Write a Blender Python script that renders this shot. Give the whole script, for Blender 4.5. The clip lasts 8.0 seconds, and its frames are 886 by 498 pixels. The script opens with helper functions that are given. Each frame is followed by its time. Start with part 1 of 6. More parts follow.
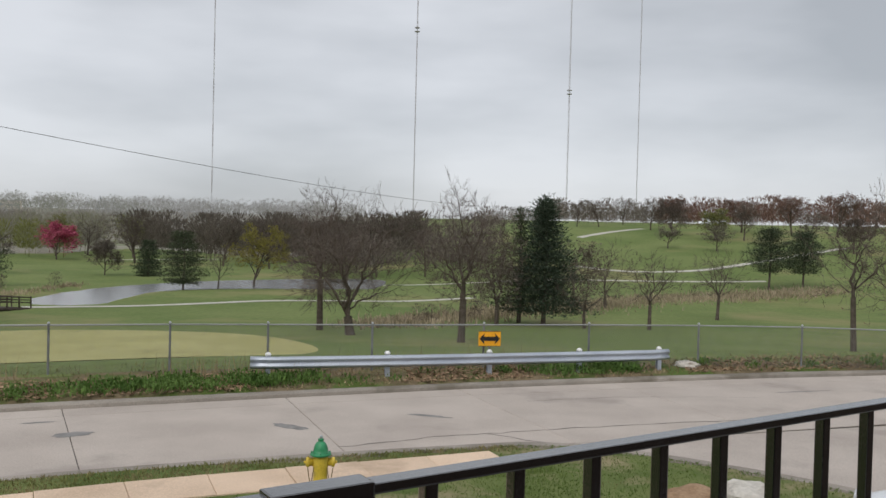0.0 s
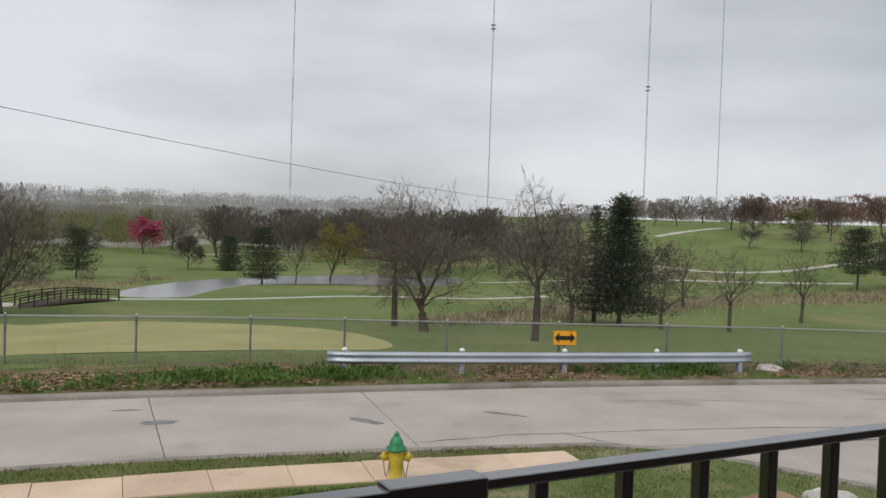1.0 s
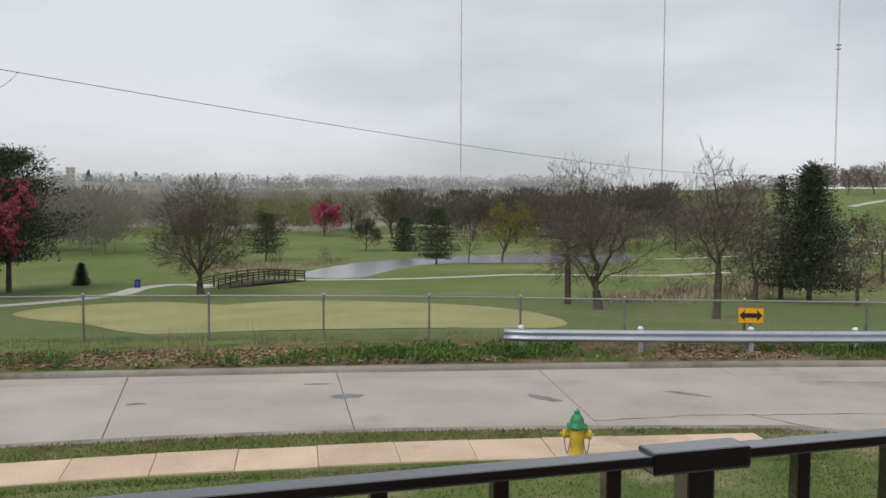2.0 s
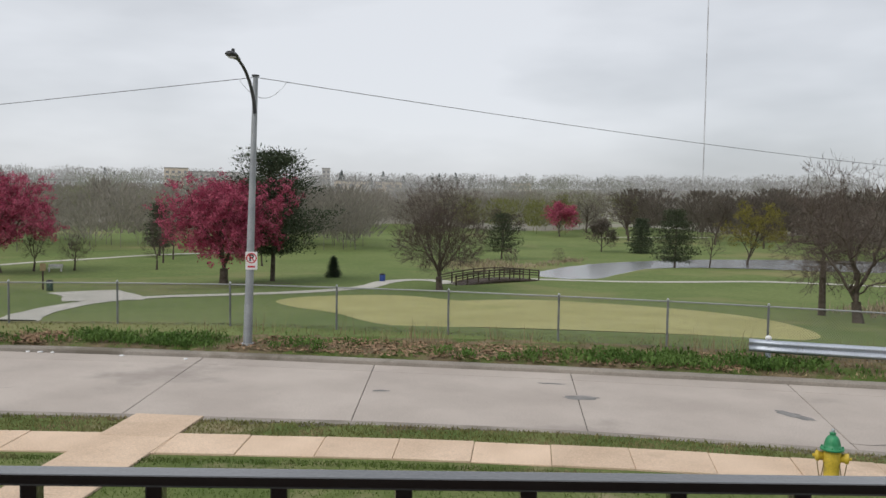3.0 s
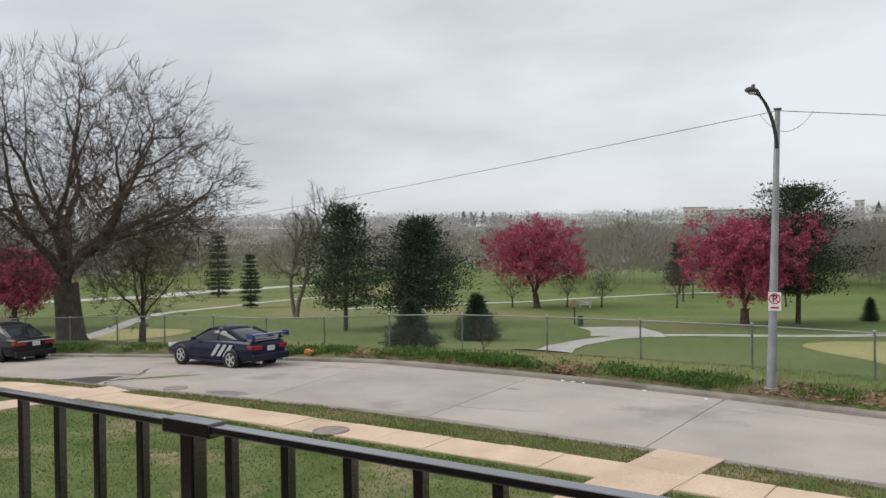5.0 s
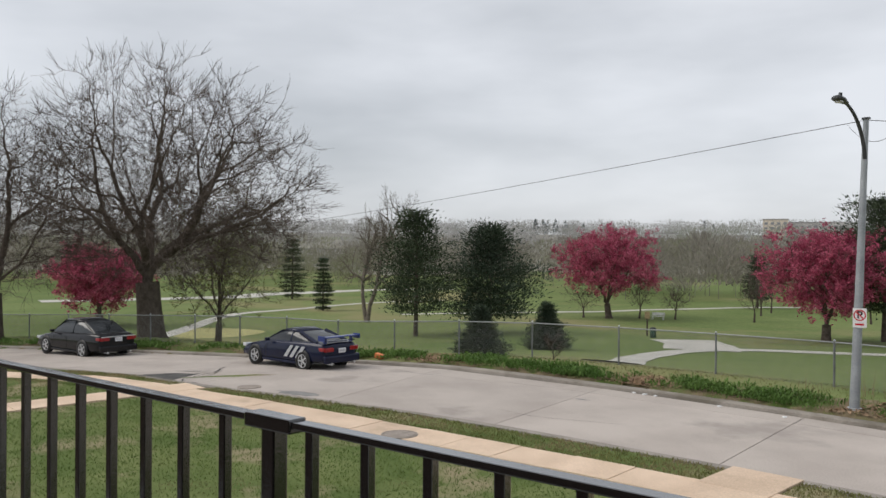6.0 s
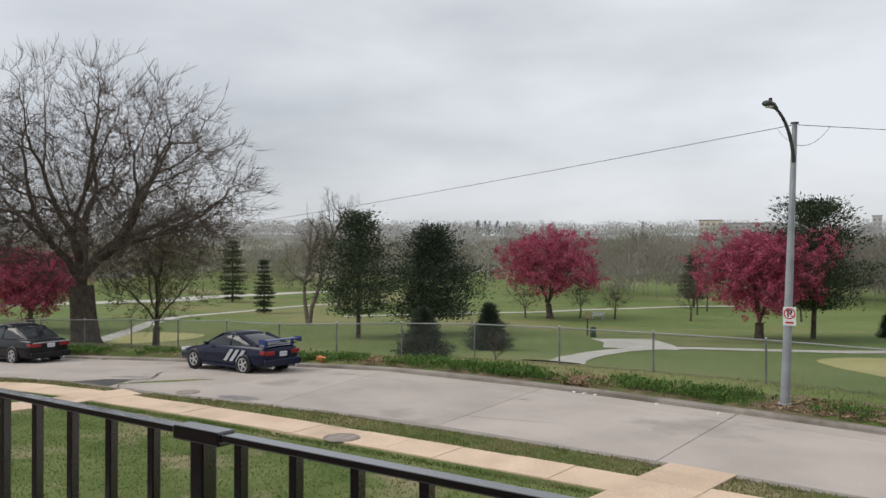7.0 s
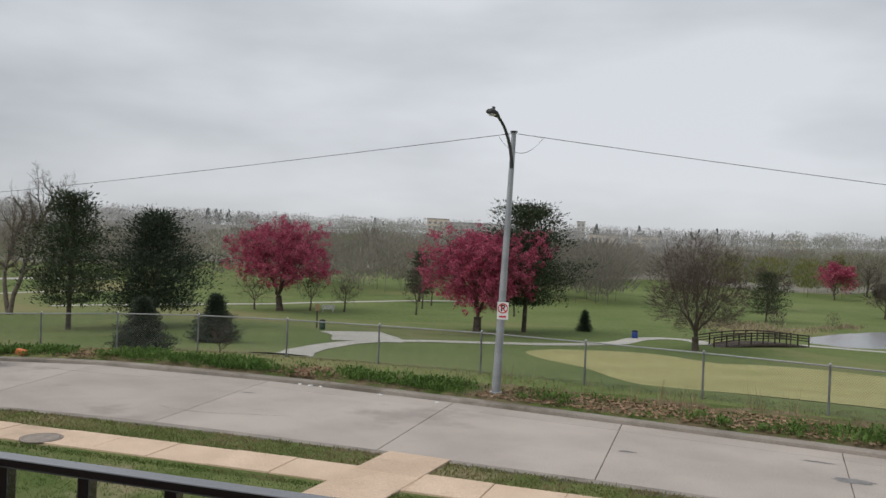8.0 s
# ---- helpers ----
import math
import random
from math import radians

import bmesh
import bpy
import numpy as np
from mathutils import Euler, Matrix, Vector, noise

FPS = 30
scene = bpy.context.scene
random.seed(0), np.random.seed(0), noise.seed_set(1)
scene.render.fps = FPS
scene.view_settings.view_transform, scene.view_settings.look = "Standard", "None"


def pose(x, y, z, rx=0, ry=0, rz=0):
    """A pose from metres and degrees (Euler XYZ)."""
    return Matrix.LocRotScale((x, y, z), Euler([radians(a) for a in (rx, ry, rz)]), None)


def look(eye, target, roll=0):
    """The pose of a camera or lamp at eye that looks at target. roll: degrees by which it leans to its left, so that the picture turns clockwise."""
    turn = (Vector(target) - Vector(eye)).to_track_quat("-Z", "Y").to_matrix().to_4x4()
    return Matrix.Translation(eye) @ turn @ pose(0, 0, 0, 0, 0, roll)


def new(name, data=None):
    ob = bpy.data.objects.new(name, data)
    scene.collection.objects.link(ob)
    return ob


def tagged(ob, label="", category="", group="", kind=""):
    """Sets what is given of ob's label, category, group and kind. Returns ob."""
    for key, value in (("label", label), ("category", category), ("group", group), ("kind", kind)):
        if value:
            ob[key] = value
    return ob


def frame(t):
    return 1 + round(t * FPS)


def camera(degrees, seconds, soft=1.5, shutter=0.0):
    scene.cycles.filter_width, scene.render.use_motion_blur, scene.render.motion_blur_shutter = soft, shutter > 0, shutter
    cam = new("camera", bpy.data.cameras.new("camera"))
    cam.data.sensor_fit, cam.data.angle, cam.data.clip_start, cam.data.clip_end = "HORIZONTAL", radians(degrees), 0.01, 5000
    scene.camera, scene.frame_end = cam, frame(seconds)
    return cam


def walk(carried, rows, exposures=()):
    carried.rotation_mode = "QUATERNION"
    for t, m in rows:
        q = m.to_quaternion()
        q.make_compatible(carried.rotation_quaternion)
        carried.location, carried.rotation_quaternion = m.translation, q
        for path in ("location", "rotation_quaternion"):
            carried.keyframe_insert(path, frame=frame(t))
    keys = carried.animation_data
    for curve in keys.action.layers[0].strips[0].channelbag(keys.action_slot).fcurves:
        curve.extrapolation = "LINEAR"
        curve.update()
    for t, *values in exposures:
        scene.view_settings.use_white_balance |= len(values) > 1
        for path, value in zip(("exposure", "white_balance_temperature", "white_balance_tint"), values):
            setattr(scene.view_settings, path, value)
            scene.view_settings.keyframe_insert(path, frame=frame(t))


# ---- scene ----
cam = camera(55.58, 8.0)
PATH = [
    (0, pose(-0.025, 0.014, 3.988, 88.83, -1.42, 0.24)),
    (0.5, pose(-0.044, 0.017, 4.000, 88.40, -1.73, 3.69)),
    (1, pose(-0.065, 0.001, 3.989, 88.52, -1.85, 5.29)),
    (1.5, pose(-0.100, -0.009, 3.987, 88.06, -1.34, 9.01)),
    (2, pose(-0.143, -0.045, 3.982, 86.84, -0.22, 16.85)),
    (2.2, pose(-0.162, -0.051, 3.991, 86.56, 0.04, 20.79)),
    (3.5, pose(-0.183, -0.147, 3.992, 86.94, -0.97, 40.49)),
    (4, pose(-0.101, -0.118, 3.999, 87.31, 0.25, 50.93)),
    (4.5, pose(-0.118, -0.160, 4.009, 88.53, 1.09, 60.86)),
    (5, pose(-0.129, -0.185, 4.012, 89.36, 0.74, 67.06)),
    (5.2, pose(-0.129, -0.176, 4.009, 89.54, 0.58, 68.97)),
    (6.3, pose(-0.150, -0.203, 4.003, 89.86, -0.48, 72.02)),
    (6.5, pose(-0.128, -0.195, 4.011, 89.89, -0.41, 71.06)),
    (7, pose(-0.116, -0.185, 4.020, 89.95, -0.19, 68.00)),
    (7.5, pose(-0.110, -0.160, 4.015, 90.49, -0.49, 60.51)),
    (8, pose(-0.115, -0.122, 4.006, 89.85, -2.34, 49.94)),
]
walk(cam, PATH, [(0, -0.04), (2.2, 0.0), (3.5, 0.08), (5.2, 0.14), (6.5, 0.08), (7.0, 0.1), (7.5, 0.12), (8, -0.1)])

# ---- light ----
world = bpy.data.worlds.new("overcast_sky")
scene.world = world
world.use_nodes = True
wn, wl = world.node_tree.nodes, world.node_tree.links
sky = wn.new("ShaderNodeTexSky")
sky.sky_type, sky.sun_disc = "NISHITA", False
sky.sun_elevation, sky.sun_rotation = radians(48), radians(200)
wtc, wmap = wn.new("ShaderNodeTexCoord"), wn.new("ShaderNodeMapping")
wmap.inputs["Scale"].default_value = (1.0, 1.0, 3.4)
wmap.inputs["Location"].default_value = (0.35, 0.2, 0.1)
wnoise, wramp = wn.new("ShaderNodeTexNoise"), wn.new("ShaderNodeValToRGB")
wnoise.inputs["Scale"].default_value = 1.7
wnoise.inputs["Detail"].default_value = 5.0
wnoise.inputs["Roughness"].default_value = 0.48
wramp.color_ramp.elements[0].position, wramp.color_ramp.elements[1].position = 0.32, 0.60
wramp.color_ramp.elements[0].color = (0.42, 0.44, 0.468, 1)
wramp.color_ramp.elements[1].color = (0.70, 0.718, 0.755, 1)
wmix = wn.new("ShaderNodeMixRGB")
wmix.inputs["Fac"].default_value = 0.012
wl.new(wtc.outputs["Generated"], wmap.inputs["Vector"])
wl.new(wmap.outputs["Vector"], wnoise.inputs["Vector"])
wl.new(wnoise.outputs["Fac"], wramp.inputs["Fac"])
wl.new(wramp.outputs["Color"], wmix.inputs["Color1"])
wl.new(sky.outputs["Color"], wmix.inputs["Color2"])
wl.new(wmix.outputs["Color"], wn["Background"].inputs["Color"])
wn["Background"].inputs["Strength"].default_value = 1.0

sun_data = bpy.data.lights.new("sun", "SUN")
sun_data.energy, sun_data.angle, sun_data.color = 1.5, radians(40), (1.0, 0.95, 0.88)
sun = new("sun", sun_data)
sun.matrix_world = look((0, 0, 40), (12, 34, 0))


# ---- materials ----
def mat(name, c1, c2, rough=0.8, scale=1.5, fine=30.0, bump=0.25, metal=0.0, c3=None, patch=0.25, rnd=0.0, island=0.0, spec=0.4, local=False, stretch=None, thin=0.0):
    """Procedural surface: broad mottling c1-c2, optional stains c3, fine grain and relief; rnd varies whole pieces, island the leaves."""
    m = bpy.data.materials.new(name)
    m.use_nodes = True
    n, l = m.node_tree.nodes, m.node_tree.links
    b = n["Principled BSDF"]
    b.inputs["Roughness"].default_value, b.inputs["Metallic"].default_value = rough, metal
    b.inputs["Specular IOR Level"].default_value = spec
    if local:
        src = n.new("ShaderNodeTexCoord").outputs["Object"]
    else:
        src = n.new("ShaderNodeNewGeometry").outputs["Position"]
    if stretch:
        mp = n.new("ShaderNodeMapping")
        mp.inputs["Scale"].default_value = stretch
        l.new(src, mp.inputs["Vector"])
        src = mp.outputs["Vector"]

    def tex(sc, detail, rgh=0.55):
        t = n.new("ShaderNodeTexNoise")
        t.inputs["Scale"].default_value, t.inputs["Detail"].default_value, t.inputs["Roughness"].default_value = sc, detail, rgh
        l.new(src, t.inputs["Vector"])
        return t.outputs["Fac"]

    def ramp(f, p0, p1, a, bcol):
        r = n.new("ShaderNodeValToRGB")
        r.color_ramp.elements[0].position, r.color_ramp.elements[1].position = p0, p1
        r.color_ramp.elements[0].color, r.color_ramp.elements[1].color = (*a, 1), (*bcol, 1)
        l.new(f, r.inputs["Fac"])
        return r.outputs["Color"]

    def mix(kind, f, a, bsock):
        x = n.new("ShaderNodeMixRGB")
        x.blend_type = kind
        if isinstance(f, float):
            x.inputs["Fac"].default_value = f
        else:
            l.new(f, x.inputs["Fac"])
        l.new(a, x.inputs["Color1"])
        if isinstance(bsock, tuple):
            x.inputs["Color2"].default_value = (*bsock, 1)
        else:
            l.new(bsock, x.inputs["Color2"])
        return x.outputs["Color"]

    col = ramp(tex(scale, 4.0), 0.35, 0.65, c1, c2)
    grain = tex(fine, 3.0)
    col = mix("MULTIPLY", 0.55, col, ramp(grain, 0.25, 0.75, (0.62, 0.62, 0.62), (1.3, 1.3, 1.3)))
    if c3:
        edge = ramp(tex(scale * 0.55, 6.0, 0.62), 0.62 - patch * 0.4, 0.72 - patch * 0.4, (0, 0, 0), (1, 1, 1))
        col = mix("MIX", edge, col, c3)
    if rnd or island:
        if rnd:
            rv = n.new("ShaderNodeObjectInfo").outputs["Random"]
        else:
            rv = n.new("ShaderNodeNewGeometry").outputs["Random Per Island"]
        k = rnd or island
        col = mix("MULTIPLY", 1.0, col, ramp(rv, 0.0, 1.0, (1 - k,) * 3, (1 + k,) * 3))
    l.new(col, b.inputs["Base Color"])
    if thin:
        tr, mx = n.new("ShaderNodeBsdfTranslucent"), n.new("ShaderNodeMixShader")
        mx.inputs["Fac"].default_value = thin
        l.new(col, tr.inputs["Color"])
        l.new(b.outputs["BSDF"], mx.inputs[1])
        l.new(tr.outputs["BSDF"], mx.inputs[2])
        l.new(mx.outputs["Shader"], n["Material Output"].inputs["Surface"])
    if bump:
        bp = n.new("ShaderNodeBump")
        bp.inputs["Strength"].default_value, bp.inputs["Distance"].default_value = bump, 0.03
        l.new(grain, bp.inputs["Height"])
        l.new(bp.outputs["Normal"], b.inputs["Normal"])
    return m


def glass(name, tint, rough=0.03):
    m = bpy.data.materials.new(name)
    m.use_nodes = True
    b = m.node_tree.nodes["Principled BSDF"]
    b.inputs["Base Color"].default_value, b.inputs["Roughness"].default_value = (*tint, 1), rough
    b.inputs["Transmission Weight"].default_value, b.inputs["IOR"].default_value = 0.1, 1.5
    return m


# Golf course turf, raised a little in colour to mimic haze.
M_GRASS = mat("grass_turf", (0.125, 0.172, 0.056), (0.172, 0.210, 0.078), 0.95, 0.06, 2.2, 0.5, c3=(0.225, 0.215, 0.10), patch=0.22, spec=0.1)
M_LAWN = mat("lawn_soil", (0.095, 0.135, 0.040), (0.160, 0.190, 0.070), 0.95, 0.7, 22.0, 0.6, c3=(0.27, 0.235, 0.14), patch=0.25, spec=0.1)
M_BLADE = mat("grass_blades", (0.095, 0.152, 0.036), (0.160, 0.210, 0.062), 0.8, 0.6, 8.0, 0.0, c3=(0.28, 0.25, 0.13), patch=0.18, island=0.3, spec=0.1, thin=0.3)
M_VERGE = mat("verge_blades", (0.155, 0.175, 0.058), (0.235, 0.232, 0.092), 0.8, 1.6, 9.0, 0.0, c3=(0.30, 0.245, 0.135), patch=0.34, island=0.3, spec=0.1, thin=0.3)
M_WEED = mat("weed_leaves", (0.085, 0.160, 0.036), (0.140, 0.225, 0.060), 0.75, 0.8, 8.0, 0.0, island=0.3, spec=0.15, thin=0.3)
M_DRY = mat("dry_stalks", (0.26, 0.19, 0.11), (0.36, 0.28, 0.17), 0.9, 2.0, 20.0, 0.0, island=0.3, spec=0.1)
M_LITTER = mat("leaf_litter", (0.22, 0.14, 0.085), (0.33, 0.23, 0.15), 0.95, 3.0, 25.0, 0.0, island=0.35, spec=0.1)
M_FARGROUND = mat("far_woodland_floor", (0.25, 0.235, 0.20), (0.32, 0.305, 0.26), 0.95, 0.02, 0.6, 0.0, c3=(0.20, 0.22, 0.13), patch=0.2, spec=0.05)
M_DIRT = mat("bank_soil", (0.13, 0.105, 0.06), (0.23, 0.18, 0.115), 0.95, 1.2, 18.0, 0.8, c3=(0.09, 0.13, 0.035), patch=0.4, spec=0.1)
M_GREEN = mat("putting_turf", (0.36, 0.345, 0.145), (0.43, 0.405, 0.185), 0.95, 0.22, 12.0, 0.2, c3=(0.31, 0.325, 0.125), patch=0.1, spec=0.1)
M_ROAD = mat("road_concrete", (0.40, 0.35, 0.312), (0.48, 0.425, 0.38), 0.88, 0.5, 35.0, 0.3, c3=(0.325, 0.285, 0.255), patch=0.14, rnd=0.05)
M_JOINT = mat("joint_tar", (0.05, 0.048, 0.045), (0.10, 0.095, 0.09), 0.9, 3.0, 30.0, 0.2)
M_PATCHED = mat("asphalt_patch", (0.19, 0.185, 0.18), (0.29, 0.28, 0.27), 0.9, 3.0, 40.0, 0.6)
M_KERB = mat("kerb_concrete", (0.24, 0.215, 0.185), (0.34, 0.305, 0.265), 0.9, 0.8, 30.0, 0.4, c3=(0.17, 0.15, 0.12), patch=0.25)
M_WALK = mat("walk_concrete", (0.60, 0.45, 0.325), (0.71, 0.545, 0.405), 0.88, 0.9, 40.0, 0.2, c3=(0.50, 0.375, 0.27), patch=0.12, rnd=0.07)
M_PATH = mat("cart_path", (0.44, 0.425, 0.375), (0.54, 0.52, 0.47), 0.9, 0.3, 10.0, 0.2)
M_BLACK = mat("black_railing_paint", (0.005, 0.005, 0.006), (0.009, 0.009, 0.010), 0.14, 4.0, 160.0, 0.03, spec=1.0)
M_BLACK.node_tree.nodes["Principled BSDF"].inputs["Coat Weight"].default_value = 0.7
M_BLACK.node_tree.nodes["Principled BSDF"].inputs["Coat Roughness"].default_value = 0.10
M_GALV = mat("galvanised_steel", (0.42, 0.44, 0.46), (0.54, 0.56, 0.58), 0.5, 3.0, 50.0, 0.1, metal=0.55)
M_RAILSTEEL = mat("guardrail_steel", (0.42, 0.46, 0.53), (0.52, 0.56, 0.63), 0.42, 1.0, 40.0, 0.08, metal=0.45)
M_TOPRAIL = mat("fence_rail_steel", (0.27, 0.28, 0.275), (0.36, 0.37, 0.365), 0.65, 0.4, 40.0, 0.1, metal=0.2)
M_POST = mat("fence_steel", (0.16, 0.165, 0.17), (0.25, 0.26, 0.265), 0.6, 3.0, 60.0, 0.15, metal=0.4)
M_WIRE = mat("fence_wire", (0.13, 0.13, 0.125), (0.21, 0.21, 0.20), 0.6, 3.0, 40.0, 0.0, metal=0.3)
M_LAMP = mat("lamp_pole_steel", (0.29, 0.31, 0.33), (0.38, 0.40, 0.42), 0.55, 1.5, 40.0, 0.1, metal=0.35)
M_LAMPDARK = mat("lamp_dark_metal", (0.05, 0.053, 0.056), (0.09, 0.093, 0.097), 0.5, 3.0, 60.0, 0.1, metal=0.4)
M_CABLE = mat("cable_rubber", (0.03, 0.03, 0.032), (0.05, 0.05, 0.052), 0.6, 3.0, 60.0, 0.0)
M_BARK = mat("bark_brown", (0.078, 0.063, 0.052), (0.135, 0.111, 0.093), 0.95, 3.0, 18.0, 0.8, spec=0.1)
M_TWIG = mat("twig_brown", (0.088, 0.069, 0.059), (0.145, 0.118, 0.102), 0.95, 0.6, 10.0, 0.0, island=0.25, spec=0.1)
M_BARKPALE = mat("bark_pale", (0.13, 0.11, 0.09), (0.21, 0.18, 0.15), 0.95, 3.0, 14.0, 0.8, spec=0.1)
M_TWIGGREY = mat("twig_grey", (0.17, 0.145, 0.125), (0.235, 0.205, 0.18), 0.95, 0.4, 8.0, 0.0, island=0.15, spec=0.0, thin=0.4)
M_TWIGBROWN = mat("twig_dull_brown", (0.125, 0.108, 0.088), (0.185, 0.16, 0.135), 0.95, 0.05, 2.0, 0.0, island=0.15, spec=0.0, thin=0.5)
# Needle greens are lightened as well, imitating haze in front of the trees.
M_CONIFER = mat("conifer_needles", (0.050, 0.068, 0.042), (0.084, 0.106, 0.064), 0.85, 1.0, 8.0, 0.0, island=0.45, spec=0.15)
M_SPRUCE = mat("spruce_needles", (0.046, 0.064, 0.046), (0.078, 0.100, 0.068), 0.85, 1.0, 8.0, 0.0, island=0.45, spec=0.15)
M_PINELIGHT = mat("pine_needles", (0.055, 0.070, 0.040), (0.085, 0.102, 0.060), 0.85, 1.0, 8.0, 0.0, island=0.4, spec=0.15)
M_BLOSSOM = mat("crab_blossom", (0.36, 0.060, 0.115), (0.54, 0.150, 0.225), 0.8, 0.9, 9.0, 0.0, island=0.4, spec=0.1, thin=0.35)
M_BUD = mat("young_leaves", (0.21, 0.19, 0.045), (0.29, 0.26, 0.075), 0.8, 0.8, 9.0, 0.0, island=0.25, spec=0.1, thin=0.45)
M_BUDGREEN = mat("young_green_leaves", (0.17, 0.18, 0.065), (0.25, 0.255, 0.10), 0.8, 0.8, 9.0, 0.0, island=0.25, spec=0.1, thin=0.45)
M_BUDRED = mat("red_buds", (0.17, 0.10, 0.08), (0.24, 0.155, 0.125), 0.85, 0.1, 9.0, 0.0, island=0.18, spec=0.05, thin=0.45)
# Far woods and ridge trees: distance haze is mixed into these colours.
M_FARWOOD = mat("far_wood_hazed", (0.25, 0.232, 0.198), (0.33, 0.305, 0.262), 0.95, 0.02, 1.0, 0.0, c3=(0.26, 0.27, 0.165), patch=0.22, island=0.12, spec=0.0, thin=0.5)
M_RIDGE = mat("ridge_wood_hazed", (0.36, 0.355, 0.34), (0.43, 0.425, 0.405), 0.95, 0.01, 0.5, 0.0, c3=(0.30, 0.315, 0.25), patch=0.22, island=0.08, spec=0.0, thin=0.5)
M_RIDGEDARK = mat("ridge_evergreen", (0.13, 0.15, 0.145), (0.19, 0.21, 0.205), 0.95, 0.02, 0.5, 0.0, island=0.2, spec=0.05)
M_REED = mat("creek_reeds", (0.27, 0.225, 0.15), (0.38, 0.32, 0.225), 0.95, 0.3, 6.0, 0.0, island=0.3, spec=0.05)
M_WOOD = mat("weathered_timber", (0.050, 0.037, 0.029), (0.09, 0.069, 0.056), 0.9, 2.0, 20.0, 0.4, rnd=0.2)
M_HYDY = mat("hydrant_yellow_paint", (0.62, 0.44, 0.045), (0.72, 0.53, 0.075), 0.45, 8.0, 60.0, 0.1, c3=(0.50, 0.37, 0.08), patch=0.2)
M_HYDG = mat("hydrant_green_paint", (0.025, 0.21, 0.085), (0.045, 0.29, 0.13), 0.4, 8.0, 60.0, 0.1)
M_CHAIN = mat("rusty_chain", (0.20, 0.15, 0.07), (0.32, 0.25, 0.12), 0.6, 20.0, 80.0, 0.1, metal=0.5)
M_SIGNY = mat("sign_amber_sheeting", (0.82, 0.36, 0.012), (0.90, 0.42, 0.02), 0.45, 6.0, 90.0, 0.03)
M_SIGNK = mat("sign_black", (0.012, 0.012, 0.012), (0.02, 0.02, 0.02), 0.5, 6.0, 90.0, 0.0)
M_SIGNW = mat("sign_white_sheeting", (0.74, 0.74, 0.74), (0.82, 0.82, 0.82), 0.45, 5.0, 80.0, 0.0)
M_SIGNR = mat("sign_red", (0.48, 0.02, 0.03), (0.58, 0.03, 0.045), 0.45, 5.0, 80.0, 0.0)
M_WATER = mat("pond_water", (0.20, 0.205, 0.205), (0.25, 0.255, 0.255), 0.22, 0.1, 0.8, 0.0, spec=1.0)
M_IRON = mat("cast_iron", (0.28, 0.24, 0.205), (0.38, 0.33, 0.285), 0.75, 6.0, 50.0, 0.4, metal=0.3)
M_ROCK = mat("limestone_rock", (0.48, 0.45, 0.40), (0.62, 0.59, 0.54), 0.9, 2.5, 14.0, 0.8, c3=(0.30, 0.25, 0.2), patch=0.2)
# Brick on the ridge; its colour is lightened in place of haze.
M_TAN = mat("tan_brick_hazed", (0.66, 0.58, 0.47), (0.72, 0.64, 0.53), 0.9, 0.05, 0.6, 0.0)
M_GREYW = mat("grey_brick_hazed", (0.55, 0.53, 0.51), (0.60, 0.58, 0.56), 0.9, 0.05, 0.6, 0.0)
M_FARWIN = mat("far_window_glass", (0.24, 0.25, 0.27), (0.30, 0.31, 0.33), 0.3, 0.2, 2.0, 0.0)
M_ROOFFAR = mat("far_roof", (0.33, 0.32, 0.31), (0.40, 0.39, 0.38), 0.9, 0.2, 2.0, 0.0)
M_WHITEH = mat("far_white_siding", (0.62, 0.62, 0.61), (0.70, 0.70, 0.69), 0.8, 0.2, 3.0, 0.0)
# Red mast bands, coloured pale grey as haze would leave them.
M_MASTHAZED = mat("mast_hazed_red", (0.40, 0.39, 0.395), (0.45, 0.435, 0.44), 0.7, 0.1, 2.0, 0.0)
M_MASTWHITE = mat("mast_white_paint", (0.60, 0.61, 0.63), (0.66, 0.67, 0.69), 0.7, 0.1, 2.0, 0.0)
M_NAVY = mat("navy_car_paint", (0.007, 0.010, 0.030), (0.009, 0.013, 0.036), 0.16, 2.0, 90.0, 0.0, spec=0.3)
M_BLUEWING = mat("blue_wing_paint", (0.018, 0.035, 0.16), (0.025, 0.05, 0.20), 0.25, 2.0, 90.0, 0.0, spec=0.6)
M_CARBLACK = mat("black_car_paint", (0.008, 0.008, 0.010), (0.010, 0.010, 0.012), 0.14, 2.0, 90.0, 0.0, spec=0.3)
M_CARWHITE = mat("white_car_paint", (0.72, 0.74, 0.77), (0.78, 0.80, 0.83), 0.25, 2.0, 90.0, 0.0, spec=0.6)
M_SILVER = mat("silver_vinyl", (0.42, 0.43, 0.45), (0.50, 0.51, 0.53), 0.4, 5.0, 60.0, 0.0)
M_TYRE = mat("tyre_rubber", (0.012, 0.012, 0.012), (0.022, 0.022, 0.022), 0.85, 8.0, 70.0, 0.3)
M_RIM = mat("alloy_rim", (0.55, 0.56, 0.58), (0.66, 0.67, 0.69), 0.3, 6.0, 60.0, 0.0, metal=0.7)
M_TAIL = mat("tail_lamp_red", (0.22, 0.006, 0.010), (0.30, 0.012, 0.016), 0.15, 9.0, 60.0, 0.0, spec=0.7)
M_HEAD = mat("head_lamp", (0.55, 0.56, 0.58), (0.66, 0.67, 0.69), 0.12, 9.0, 60.0, 0.0, spec=0.8)
M_CARGLASS = glass("car_glass", (0.02, 0.024, 0.027))
M_PLATE = mat("plate_white", (0.66, 0.67, 0.70), (0.72, 0.73, 0.76), 0.5, 9.0, 60.0, 0.0)
